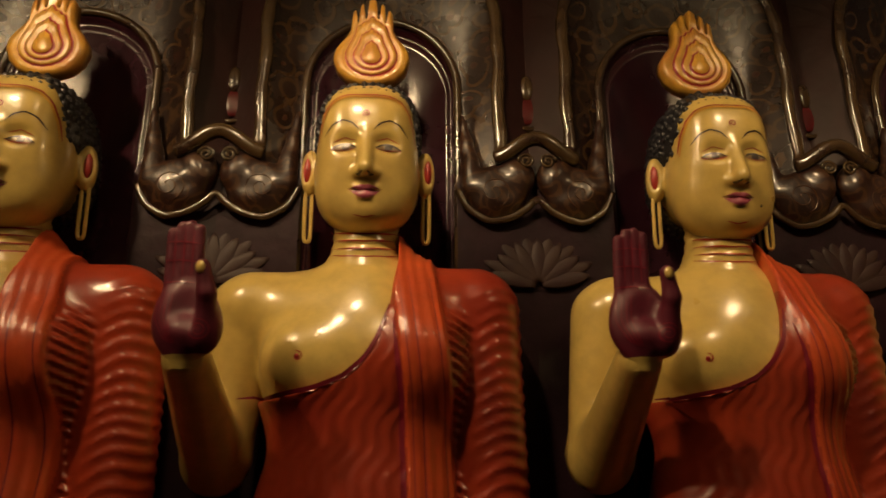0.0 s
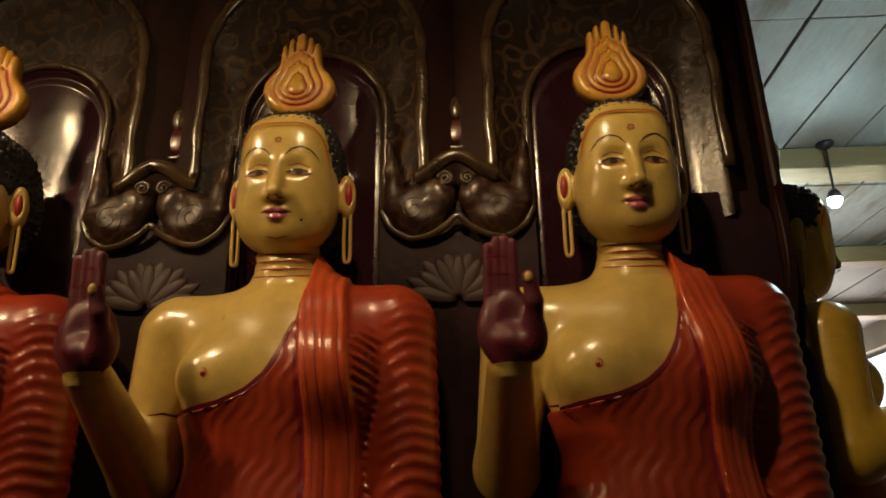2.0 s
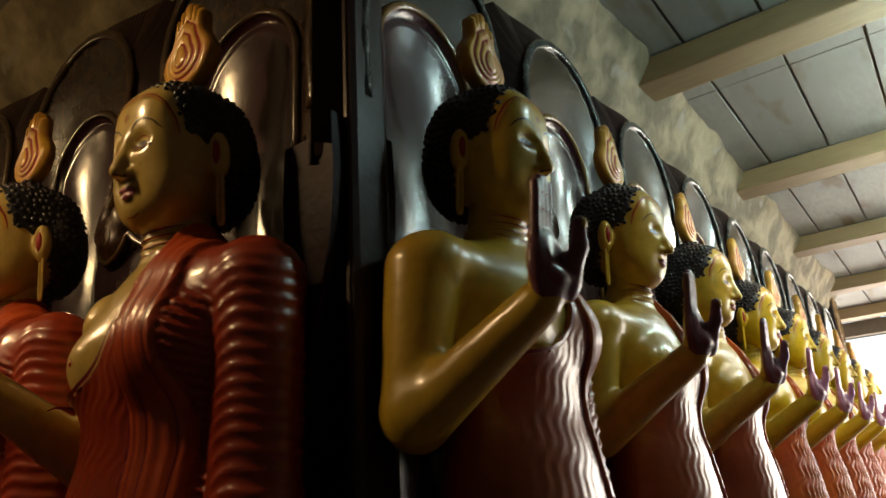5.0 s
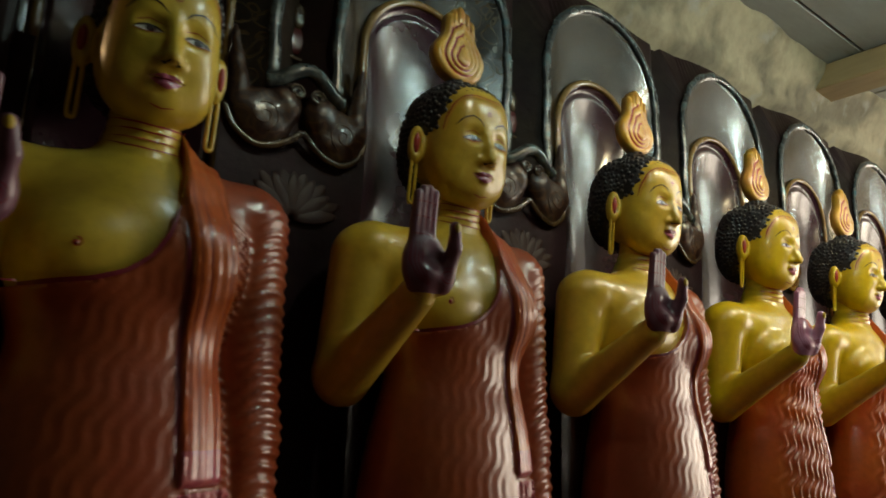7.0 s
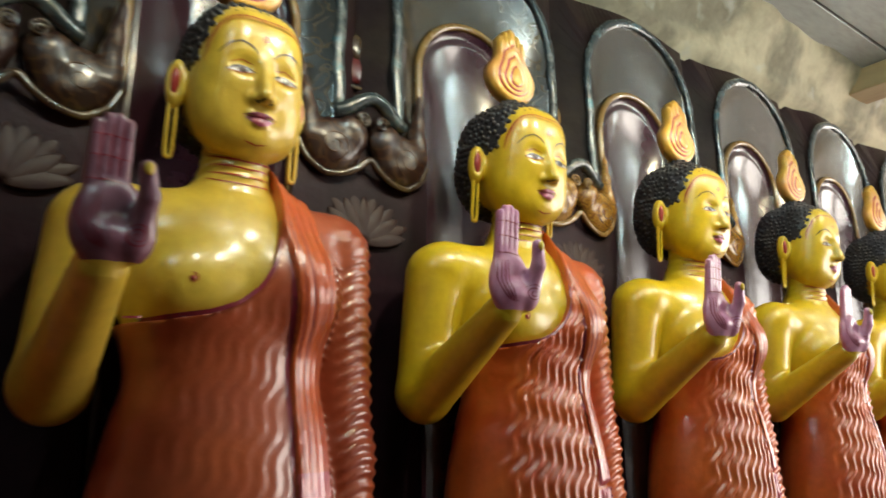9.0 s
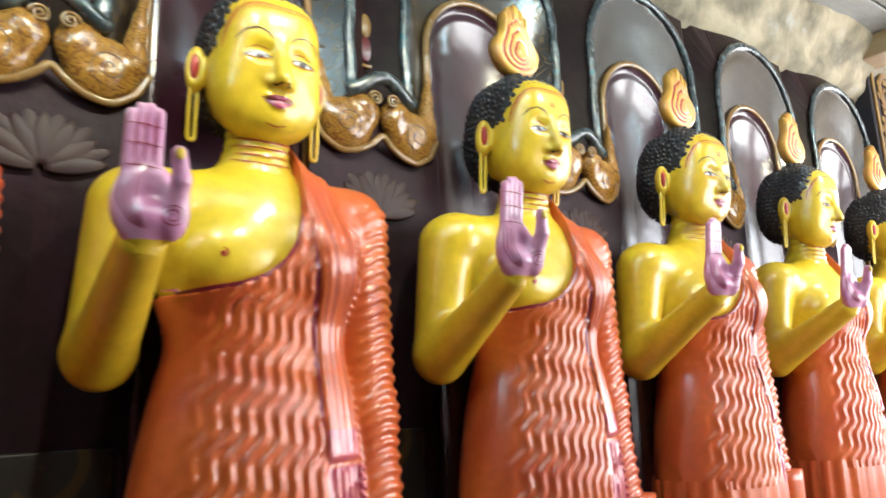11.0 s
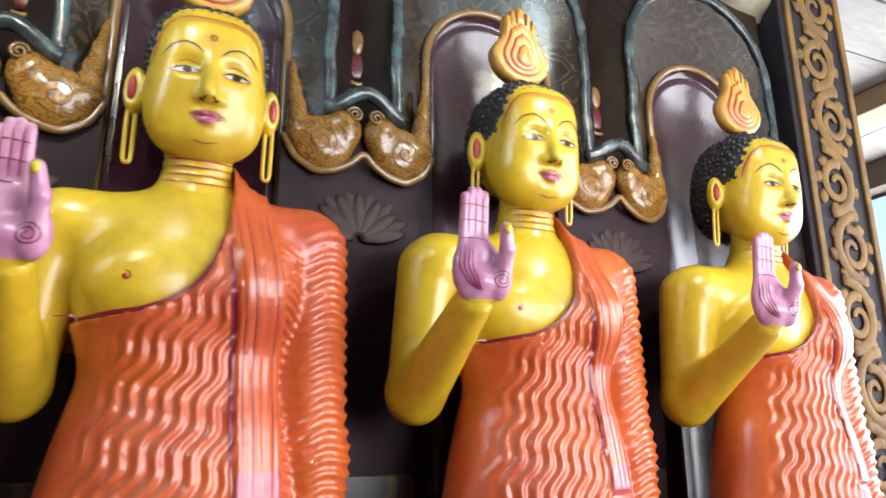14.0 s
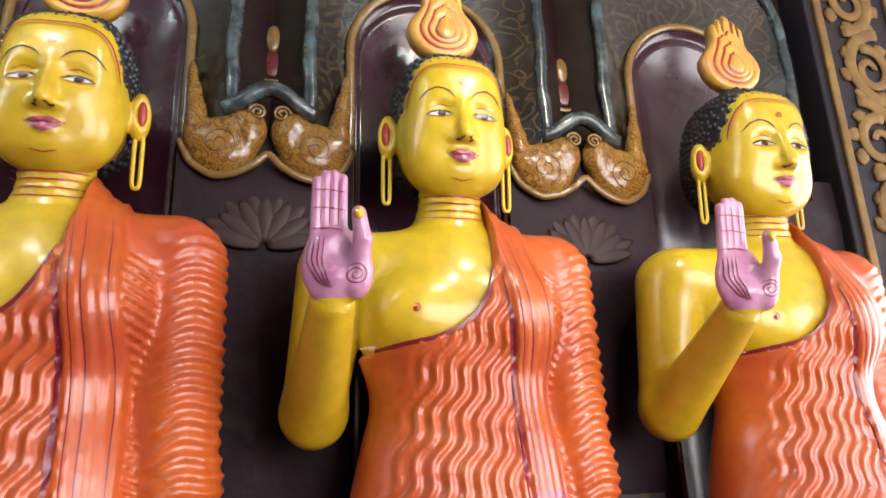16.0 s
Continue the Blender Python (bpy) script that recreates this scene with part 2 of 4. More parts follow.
def empty(name, m):
    ob = new(name)
    ob.matrix_world = m
    return ob


def box_mesh(name, x0, x1, y0, y1, z0, z1, m, bevel=0.004):
    bm = bmesh.new()
    bmesh.ops.create_cube(bm, size=1)
    for v in bm.verts:
        v.co = Vector(((x0 + x1) / 2 + v.co.x * (x1 - x0), (y0 + y1) / 2 + v.co.y * (y1 - y0), (z0 + z1) / 2 + v.co.z * (z1 - z0)))
    if bevel:
        bmesh.ops.bevel(bm, geom=bm.edges[:], offset=bevel, segments=2, affect="EDGES", profile=0.5)
    me = bpy.data.meshes.new(name)
    bm.to_mesh(me)
    bm.free()
    me.materials.append(m)
    return me


def structure(name, me, label, category):
    return tagged(new(name, me), label, category, kind="structure")


def tube(points, radius, sides=8, closed=False, flat=1.0, normal=(0, -1, 0)):
    """Verts and faces of a tube along points; radius a number or one per point; flat squeezes it along normal."""
    p = np.array(points, float)
    n = len(p)
    r = np.broadcast_to(np.asarray(radius, float), (n,))
    nrm = np.array(normal, float)
    if closed:
        t = np.roll(p, -1, 0) - np.roll(p, 1, 0)
    else:
        t = np.gradient(p, axis=0)
    t /= np.linalg.norm(t, axis=1)[:, None] + 1e-12
    side = np.cross(t, nrm)
    side /= np.linalg.norm(side, axis=1)[:, None] + 1e-12
    up = np.cross(side, t)
    a = np.arange(sides) * 2 * np.pi / sides
    v = (p[:, None] + r[:, None, None] * (np.cos(a)[None, :, None] * side[:, None] + flat * np.sin(a)[None, :, None] * up[:, None])).reshape(-1, 3)
    f = []
    for i in range(n if closed else n - 1):
        j = (i + 1) % n
        for k in range(sides):
            q = (k + 1) % sides
            f.append((i * sides + k, i * sides + q, j * sides + q, j * sides + k))
    if not closed:
        f.append(tuple(range(sides))[::-1])
        f.append(tuple((n - 1) * sides + k for k in range(sides)))
    return v, f


def smooth_curve(pts, n=40):
    """A smooth run of n points through the given ones."""
    p = np.array(pts, float)
    s = np.r_[0, np.cumsum(np.linalg.norm(np.diff(p, axis=0), axis=1))]
    t = np.linspace(0, s[-1], n)
    q = np.stack([np.interp(t, s, p[:, i]) for i in range(p.shape[1])], 1)
    for _ in range(max(1, n // (2 * len(p)))):
        q[1:-1] = 0.25 * q[:-2] + 0.5 * q[1:-1] + 0.25 * q[2:]
    return q


class Pile:
    """Gathers pieces of one mesh with their materials."""

    def __init__(self):
        self.v, self.f, self.m, self.n = [], [], [], 0

    def add(self, verts, faces, slot=0):
        verts = np.asarray(verts, float)
        self.v.append(verts)
        self.f += [tuple(int(i) + self.n for i in q) for q in faces]
        self.m += [slot] * len(faces) if np.isscalar(slot) else list(slot)
        self.n += len(verts)

    def mesh(self, name, mats, smooth=True):
        return mesh_of(name, np.concatenate(self.v), self.f, mats, self.m, smooth)


def ball(c, r, nu=16, nv=10):
    c, r = np.array(c, float), np.array(r, float)
    v = [c + r * (0, 0, 1)]
    for i in range(1, nv):
        th = np.pi * i / nv
        for j in range(nu):
            ph = 2 * np.pi * j / nu
            v.append(c + r * (np.sin(th) * np.cos(ph), np.sin(th) * np.sin(ph), np.cos(th)))
    v.append(c - r * (0, 0, 1))
    f = [(0, 1 + j, 1 + (j + 1) % nu) for j in range(nu)]
    for i in range(nv - 2):
        for j in range(nu):
            a, b = 1 + i * nu + j, 1 + i * nu + (j + 1) % nu
            f.append((a, a + nu, b + nu, b))
    last = len(v) - 1
    f += [(last, last - nu + (j + 1) % nu, last - nu + j) for j in range(nu)]
    return np.array(v), f


# ---- rounded bodies from blended solids ----
def s_ball(p, c, r):
    q = [(p[i] - c[i]) / r[i] for i in range(3)]
    k0 = np.sqrt(q[0] ** 2 + q[1] ** 2 + q[2] ** 2)
    k1 = np.sqrt((q[0] / r[0]) ** 2 + (q[1] / r[1]) ** 2 + (q[2] / r[2]) ** 2) + 1e-9
    return k0 * (k0 - 1) / k1


def s_limb(p, a, b, ra, rb):
    d = [b[i] - a[i] for i in range(3)]
    dd = sum(x * x for x in d)
    t = np.clip(sum((p[i] - a[i]) * d[i] for i in range(3)) / dd, 0, 1)
    return np.sqrt(sum((p[i] - a[i] - t * d[i]) ** 2 for i in range(3))) - (ra + (rb - ra) * t)


def s_round(p, c, r, e):
    """An egg with fuller shoulders than an ellipsoid for e above 2."""
    k = sum(np.abs((p[i] - c[i]) / r[i]) ** e for i in range(3)) ** (1 / e)
    return (k - 1) * min(r)


def blend(a, b, k):
    h = np.clip(0.5 + 0.5 * (b - a) / k, 0, 1)
    return b + (a - b) * h - k * h * (1 - h)


def carve(a, b, k):
    return -blend(-a, b, k)


def step(a, b, x):
    t = np.clip((x - a) / (b - a), 0, 1)
    return t * t * (3 - 2 * t)


def skin_over(field, lo, hi, h):
    """A quad mesh of the surface field(p) = 0 inside the box lo..hi, at spacing h."""
    ax = [np.arange(lo[i], hi[i] + h, h) for i in range(3)]
    p = np.meshgrid(*ax, indexing="ij", sparse=True)
    F = np.broadcast_to(field(p), tuple(len(a) for a in ax)).copy()
    nx, ny, nz = F.shape

    def corner(i, j, k):
        return F[i:nx - 1 + i, j:ny - 1 + j, k:nz - 1 + k]

    cnt = np.zeros((nx - 1, ny - 1, nz - 1))
    acc = np.zeros((nx - 1, ny - 1, nz - 1, 3))
    for axis in range(3):
        for u in (0, 1):
            for w in (0, 1):
                a = [u, w]
                a.insert(axis, 0)
                b = list(a)
                b[axis] = 1
                va, vb = corner(*a), corner(*b)
                m = (va < 0) != (vb < 0)
                t = np.where(m, va / np.where(m, va - vb, 1), 0)
                cnt += m
                for i in range(3):
                    acc[..., i] += m * (a[i] + (t if i == axis else 0))
    act = cnt > 0
    ids = np.full(act.shape, -1)
    ids[act] = np.arange(act.sum())
    cell = np.argwhere(act)
    verts = (acc[act] / cnt[act][:, None] + cell) * h + np.array(lo)
    s = F < 0
    faces = []
    for axis in range(3):
        o1, o2 = [(1, 2), (2, 0), (0, 1)][axis]
        n_ = [nx, ny, nz]
        sl0, sl1 = [slice(1, k - 1) for k in n_], [slice(1, k - 1) for k in n_]
        sl0[axis], sl1[axis] = slice(0, n_[axis] - 1), slice(1, n_[axis])
        ch = s[tuple(sl0)] != s[tuple(sl1)]
        g = np.argwhere(ch)
        g[:, o1] += 1
        g[:, o2] += 1
        q = []
        for d1, d2 in ((-1, -1), (0, -1), (0, 0), (-1, 0)):
            c = g.copy()
            c[:, o1] += d1
            c[:, o2] += d2
            q.append(ids[c[:, 0], c[:, 1], c[:, 2]])
        q = np.stack(q, 1)
        inside = s[g[:, 0], g[:, 1], g[:, 2]]
        q[~inside] = q[~inside][:, ::-1]
        faces.append(q)
    return verts, np.concatenate(faces)


def trimmed(verts, faces, keep):
    """Only the faces all of whose corners satisfy keep."""
    ok = keep[faces].all(axis=1)
    f = faces[ok]
    used = np.unique(f)
    remap = np.full(len(verts), -1)
    remap[used] = np.arange(len(used))
    return verts[used], remap[f]


# ---- the standing figure: heights above its base, it faces -y ----
def torso(p):
    d = s_ball(p, (0, 0.0, 1.515), (0.178, 0.112, 0.178))
    d = blend(d, s_ball(p, (0, 0.0, 1.22), (0.160, 0.108, 0.30)), 0.05)
    d = blend(d, s_ball(p, (0, 0.0, 0.92), (0.212, 0.135, 0.42)), 0.08)
    d = blend(d, s_limb(p, (-0.198, 0.025, 1.618), (0.198, 0.025, 1.618), 0.068, 0.068), 0.05)
    d = blend(d, s_limb(p, (0, 0.03, 1.60), (0, 0.02, 1.70), 0.105, 0.064), 0.04)
    for x in (-0.085, 0.085):
        d = blend(d, s_ball(p, (x, -0.068, 1.515), (0.075, 0.05, 0.06)), 0.04)
    return d


def bare_arm(p):
    d = s_limb(p, (-0.214, 0.035, 1.610), (-0.247, 0.045, 1.37), 0.070, 0.054)
    return blend(d, s_limb(p, (-0.247, 0.035, 1.350), (-0.245, -0.205, 1.495), 0.054, 0.035), 0.03)


def bare_body(p):
    d = blend(torso(p), bare_arm(p), 0.011)
    neck = s_limb(p, (0, 0.015, 1.62), (0, 0.0, 1.78), 0.066, 0.058) - 0.0022 * np.cos(2 * np.pi * p[2] / 0.019)
    return blend(d, neck, 0.012)


NECKLINE = ((-0.40, 1.440), (-0.19, 1.446), (-0.14, 1.450), (-0.070, 1.462), (-0.025, 1.480), (0.008, 1.508), (0.030, 1.545), (0.046, 1.60), (0.060, 1.69), (0.062, 1.80))


def neckline_side(x, z):
    """Distance to the robe's edge in the front view, positive on the bare side."""
    best = np.full(np.broadcast(x, z).shape, 9.0)
    for (ax, az), (bx, bz) in zip(NECKLINE[:-1], NECKLINE[1:]):
        dx, dz = bx - ax, bz - az
        t = np.clip(((x - ax) * dx + (z - az) * dz) / (dx * dx + dz * dz), 0, 1)
        best = np.minimum(best, np.hypot(x - ax - t * dx, z - az - t * dz))
    xs = np.array([q[0] for q in NECKLINE])
    zs = np.array([q[1] for q in NECKLINE])
    bare = z > np.interp(x, xs, zs, right=9.0)
    return np.where(bare, best, -best)


def sash_left(z):
    return np.interp(z, (1.0, 1.2, 1.45, 1.60, 1.68), (0.088, 0.084, 0.074, 0.056, 0.045))


def robe(p, pleats=1.0, ribs=1.0):
    """The draped robe; pleats and ribs scale the depth of its folds."""
    x, y, z = p
    arm = s_limb(p, (0.205, 0.025, 1.612), (0.222, 0.015, 1.24), 0.066, 0.056)
    arm = blend(arm, s_limb(p, (0.222, 0.015, 1.24), (0.238, -0.02, 0.86), 0.056, 0.052), 0.03)
    drop = s_ball(p, (0.150, 0.04, 1.02), (0.09, 0.07, 0.42))
    front = step(0.05, -0.02, y)
    left = sash_left(z)
    # fan of wavy pleats between the bare side and the sash
    w = 0.0215 + 0.012 * np.clip(1.66 - z, 0, 1)
    n = (x - left - 0.40 * (z - 1.45) + 0.0070 * np.sin(2 * np.pi * z / 0.082 + 16 * x)) / w
    pleat = 0.5 + 0.5 * np.cos(2 * np.pi * n)
    edge_x = -0.090 - 0.20 * np.clip(1.45 - z, 0, 1)
    amount = step(edge_x - 0.03, edge_x + 0.03, x) * step(left + 0.004, left - 0.012, x)
    disp = 0.0085 * pleats * pleat ** 1.4 * amount * front
    # folded sash with long grooves
    on = step(left - 0.004, left + 0.004, x) * step(left + 0.082, left + 0.074, x) * step(1.165, 1.175, z)
    disp = disp + on * (0.011 + 0.0012 * np.cos(2 * np.pi * (x - left) / 0.0185))
    # pleats below the sash's end
    tail = step(left + 0.002, left + 0.01, x) * step(left + 0.11, left + 0.09, x) * step(1.165, 1.155, z)
    disp = disp + tail * front * 0.004 * (1 + np.cos(2 * np.pi * (x - left + 0.05 * (z - 1.16)) / 0.016))
    # small tucks on the inner side of the arm
    tuck = step(left + 0.075, left + 0.085, x) * step(0.205, 0.175, x) * step(1.62, 1.56, z)
    disp = disp + tuck * front * 0.0042 * (1 + np.cos(2 * np.pi * (z + 0.5 * x) / 0.017))
    body = torso(p) - disp
    # ribs round the sleeve
    rib = 0.5 + 0.5 * np.cos(2 * np.pi * (z - 0.20 * (x - 0.2) + 0.007 * np.sin((x - 0.16) * 60) + 0.004 * np.sin(z * 31)) / 0.0255)
    rib_on = step(0.175, 0.215, x) * step(1.69, 1.64, z)
    arm = arm - 0.0065 * ribs * rib ** 1.5 * rib_on
    d = blend(body, blend(arm, drop, 0.018), 0.014) - 0.011
    side = neckline_side(x, z)
    d = np.maximum(d, side + 0.0)
    # it ends at the back
    return np.maximum(d, -(x + 0.21))


def head(p):
    x, y, z = p
    ax = (np.abs(x), y, z)
    d = s_round(p, (0, 0.005, 1.902), (0.093, 0.110, 0.122), 3.0)
    d = blend(d, s_ball(p, (0, -0.030, 1.846), (0.090, 0.068, 0.106)), 0.03)
    d = blend(d, s_ball(p, (0, -0.048, 1.780), (0.054, 0.045, 0.034)), 0.035)
    d = blend(d, s_ball(ax, (0.052, -0.046, 1.812), (0.036, 0.042, 0.050)), 0.02)
    d = carve(d, s_ball(ax, (0.038, -0.120, 1.890), (0.030, 0.026, 0.019)), 0.012)
    d = blend(d, s_ball(ax, (0.038, -0.078, 1.884), (0.026, 0.018, 0.015)), 0.004)
    d = blend(d, s_limb(p, (0, -0.096, 1.912), (0, -0.122, 1.838), 0.0078, 0.0135), 0.011)
    d = blend(d, s_ball(ax, (0.0135, -0.104, 1.835), (0.0115, 0.012, 0.009)), 0.008)
    d = blend(d, s_ball(ax, (0.0085, -0.0985, 1.809), (0.0155, 0.0105, 0.0068)), 0.005)
    d = blend(d, s_ball(p, (0, -0.0975, 1.7960), (0.0165, 0.0115, 0.0080)), 0.004)
    d = carve(d, s_limb(ax, (0.0, -0.112, 1.803), (0.025, -0.099, 1.8055), 0.0012, 0.0012), 0.004)
    ear = s_ball(ax, (0.110, 0.008, 1.868), (0.018, 0.020, 0.045))
    ear = carve(ear, s_ball(ax, (0.117, -0.012, 1.870), (0.010, 0.014, 0.029)), 0.005)
    return blend(d, ear, 0.008)


HAIR_EDGE = ((0.0, 1.985), (0.035, 1.985), (0.060, 1.979), (0.076, 1.962), (0.085, 1.934), (0.090, 1.90), (0.12, 1.885))


def hair(p):
    x, y, z = p
    d = s_round(p, (0, 0.020, 1.905), (0.0985, 0.116, 0.126), 3.0)
    zs = np.interp(np.abs(x), [q[0] for q in HAIR_EDGE], [q[1] for q in HAIR_EDGE])
    cut = zs - z - step(-0.03, 0.035, y) * 0.045 - step(0.02, 0.06, y) * 0.16
    d = -blend(-d, -cut * 0.8, 0.006)
    d = blend(d, s_ball(p, (0, 0.022, 2.022), (0.040, 0.040, 0.032)), 0.015)
    return blend(d, s_ball(p, (0, 0.085, 1.880), (0.088, 0.056, 0.110)), 0.03)


def on_face(x, z, field=head, y0=-0.32, y1=0.02):
    """The y at which the front of a field lies at (x, z)."""
    x, z = np.asarray(x, float), np.asarray(z, float)
    ys = np.linspace(y0, y1, 340)
    F = field((x[:, None], ys[None, :], z[:, None]))
    hit = np.argmax(F < 0, axis=1)
    none = hit == 0
    hit = np.maximum(hit, 1)
    i = np.arange(len(x))
    fa, fb = F[i, hit - 1], F[i, hit]
    t = np.clip(fa / (fa - fb + 1e-12), 0, 1)
    y = ys[hit - 1] + t * (ys[1] - ys[0])
    y[none] = np.nan
    mid = np.nanmedian(y)
    good = np.abs(y - mid) < 0.07
    return np.where(good, y, mid + 0.02)


def paint_line(pile, pts, width, slot, field=head, lift=0.0011, n=28):
    """A brushed line on a surface: a strip, tapering at its ends, laid on it from in front."""
    q = smooth_curve(pts, n)
    t = np.gradient(q, axis=0)
    t /= np.linalg.norm(t, axis=1)[:, None]
    nrm = np.stack([-t[:, 1], t[:, 0]], 1)
    w = width * 0.5 * np.clip(1.6 * np.sin(np.linspace(0.15, np.pi - 0.15, n)), 0, 1)
    cols = [q + nrm * (w * s)[:, None] for s in (-1, 0, 1)]
    a = np.concatenate(cols)
    y = on_face(a[:, 0], a[:, 1], field) - lift
    v = np.stack([a[:, 0], y, a[:, 1]], 1)
    f = []
    for c in (0, 1):
        for i in range(n - 1):
            f.append((c * n + i, c * n + i + 1, (c + 1) * n + i + 1, (c + 1) * n + i))
    pile.add(v, f, slot)


def paint_patch(pile, upper, lower, slot, field=head, lift=0.0009, n=20, rows=5):
    """A painted area between two lines of a surface."""
    a, b = smooth_curve(upper, n), smooth_curve(lower, n)
    g = np.concatenate([a + (b - a) * k / (rows - 1) for k in range(rows)])
    y = on_face(g[:, 0], g[:, 1], field) - lift
    v = np.stack([g[:, 0], y, g[:, 1]], 1)
    f = [(r * n + i, r * n + i + 1, (r + 1) * n + i + 1, (r + 1) * n + i) for r in range(rows - 1) for i in range(n - 1)]
    pile.add(v, f, slot)


def spiral(cx, cz, r, turns=1.6, n=24, flip=1):
    a = np.linspace(0, turns * 2 * np.pi, n)
    k = np.linspace(0.15, 1, n) * r
    return [(cx + flip * k[i] * np.cos(a[i]), cz + k[i] * np.sin(a[i])) for i in range(n)]


def palm(p):
    p = (p[0], p[1], p[2] - 0.012)
    d = s_ball(p, (-0.2455, -0.226, 1.540), (0.0455, 0.020, 0.064))
    d = blend(d, s_ball(p, (-0.216, -0.238, 1.525), (0.024, 0.023, 0.042)), 0.012)
    for i, top in enumerate((1.674, 1.684, 1.686, 1.680)):
        cx = -0.2720 + i * 0.0122
        d = blend(d, s_limb(p, (cx, -0.226, 1.58), (cx, -0.236, top - 0.010), 0.0086, 0.0074), 0.0035)
    d = carve(d, s_ball(p, (-0.2415, -0.262, 1.556), (0.024, 0.024, 0.040)), 0.010)
    d = blend(d, s_limb(p, (-0.2125, -0.244, 1.528), (-0.2110, -0.264, 1.572), 0.0150, 0.0125), 0.008)
    d = blend(d, s_limb(p, (-0.211, -0.264, 1.572), (-0.2175, -0.272, 1.606), 0.0125, 0.0102), 0.006)
    return blend(d, s_limb(p, (-0.245, -0.210, 1.470), (-0.244, -0.226, 1.52), 0.026, 0.030), 0.01)


S_SKIN, S_ROBE, S_PINK, S_LINE, S_HAIR, S_PALM, S_LIP, S_RED, S_WHITE, S_INK, S_FLAME, S_SASH = range(12)


def widen(v, broad):
    """The head's final breadth: fuller across, a little deeper and longer, about the mouth."""
    v = np.array(v, float)
    x, y, z = v[:, 0] * broad, (v[:, 1] + 0.10) * 1.03 - 0.10, (v[:, 2] - 1.80) * 1.03
    a = radians(5)
    return np.stack([x, y * math.cos(a) - z * math.sin(a), 1.808 + y * math.sin(a) + z * math.cos(a)], 1)


def figure_mesh(pleats=1.0, ribs=1.0, broad=1.085):
    pile = Pile()
    draped = functools.partial(robe, pleats=pleats, ribs=ribs)
    v, f = skin_over(bare_body, (-0.34, -0.28, 1.13), (0.32, 0.13, 1.80), 0.0058)
    side = neckline_side(v[:, 0], v[:, 2])
    v, f = trimmed(v, f, ((side > -0.03) | (v[:, 0] < -0.17)) & (v[:, 1] < 0.118))
    pile.add(v, f, S_SKIN)
    v, f = skin_over(draped, (-0.24, -0.19, 1.0), (0.35, 0.13, 1.76), 0.0052)
    v, f = trimmed(v, f, (v[:, 1] < 0.118) & (v[:, 2] > 1.006))
    c = v[f].mean(axis=1)
    left = sash_left(c[:, 2])
    u = c[:, 0] - left
    slot = np.full(len(f), S_ROBE)
    slot[(u > 0.0) & (u < 0.078) & (c[:, 2] >= 1.222) & (c[:, 1] < 0.03)] = S_SASH
    slot[(u > 0.0) & (u < 0.078) & (c[:, 2] < 1.222) & (c[:, 2] > 1.166)] = S_PINK
    slot[(u > 0.0) & (u < 0.10) & (c[:, 2] < 1.16) & (c[:, 1] < 0.0)] = S_PINK
    pile.add(v, f, slot)
    # the robe below, down to the feet
    zs = np.array([1.03, 0.9, 0.7, 0.5, 0.3, 0.12, 0.03])
    rx = np.array([0.222, 0.234, 0.236, 0.232, 0.235, 0.245, 0.245])
    a = np.arange(96) * 2 * np.pi / 96
    ring = []
    for z, r in zip(zs, rx):
        k = 1 + 0.025 * np.cos(a * 24 + 3 * z)
        ring.append(np.stack([r * k * np.cos(a), (0.148 + 0.01 * (1 - z)) * k * np.sin(a), np.full(96, z)], 1))
    v = np.concatenate(ring)
    f = [(i * 96 + j, (i + 1) * 96 + j, (i + 1) * 96 + (j + 1) % 96, i * 96 + (j + 1) % 96) for i in range(len(zs) - 1) for j in range(96)]
    pile.add(v, f, S_ROBE)
    arm_pts = [(0.262, -0.03, 1.02), (0.264, -0.04, 0.84), (0.262, -0.055, 0.70)]
    pile.add(*tube(smooth_curve(arm_pts, 12), np.linspace(0.062, 0.04, 12), 16), S_ROBE)
    for x in (-0.08, 0.08):
        pile.add(*ball((x, -0.10, 0.025), (0.05, 0.13, 0.035)), S_SKIN)
    pile.add(*ball((0.262, -0.07, 0.64), (0.03, 0.035, 0.08)), S_SKIN)
    # head, hair with its small pointed curls
    first = len(pile.v)
    v, f = skin_over(head, (-0.130, -0.14, 1.72), (0.130, 0.13, 2.05), 0.0042)
    v, f = trimmed(v, f, v[:, 1] < 0.10)
    pile.add(v, f, S_SKIN)
    v, f = skin_over(hair, (-0.12, -0.13, 1.70), (0.12, 0.145, 2.07), 0.0068)
    pile.add(v, f, S_HAIR)
    vn = len(v)
    rng = random.Random(4)
    spots = []
    for i in rng.sample(range(vn), vn):
        q = v[i]
        if all((q[0] - s[0]) ** 2 + (q[1] - s[1]) ** 2 + (q[2] - s[2]) ** 2 > 0.0126 ** 2 for s in spots):
            spots.append(q)
    mid = np.array((0, 0.014, 1.90))
    for q in spots:
        out = (q - mid) / np.linalg.norm(q - mid)
        s1 = np.cross(out, (0.3, 0.2, 0.9))
        s1 /= np.linalg.norm(s1)
        s2 = np.cross(out, s1)
        cv = []
        for rad, up in ((0.0074, -0.003), (0.0060, 0.0016), (0.0028, 0.0040)):
            for k in range(6):
                b = k * np.pi / 3 + up * 60
                cv.append(q + out * up + rad * (np.cos(b) * s1 + np.sin(b) * s2))
        cv.append(q + out * 0.0052)
        cf = [(r * 6 + k, r * 6 + (k + 1) % 6, (r + 1) * 6 + (k + 1) % 6, (r + 1) * 6 + k) for r in (0, 1) for k in range(6)]
        cf += [(12 + k, 12 + (k + 1) % 6, 18) for k in range(6)]
        pile.add(cv, cf, S_HAIR)
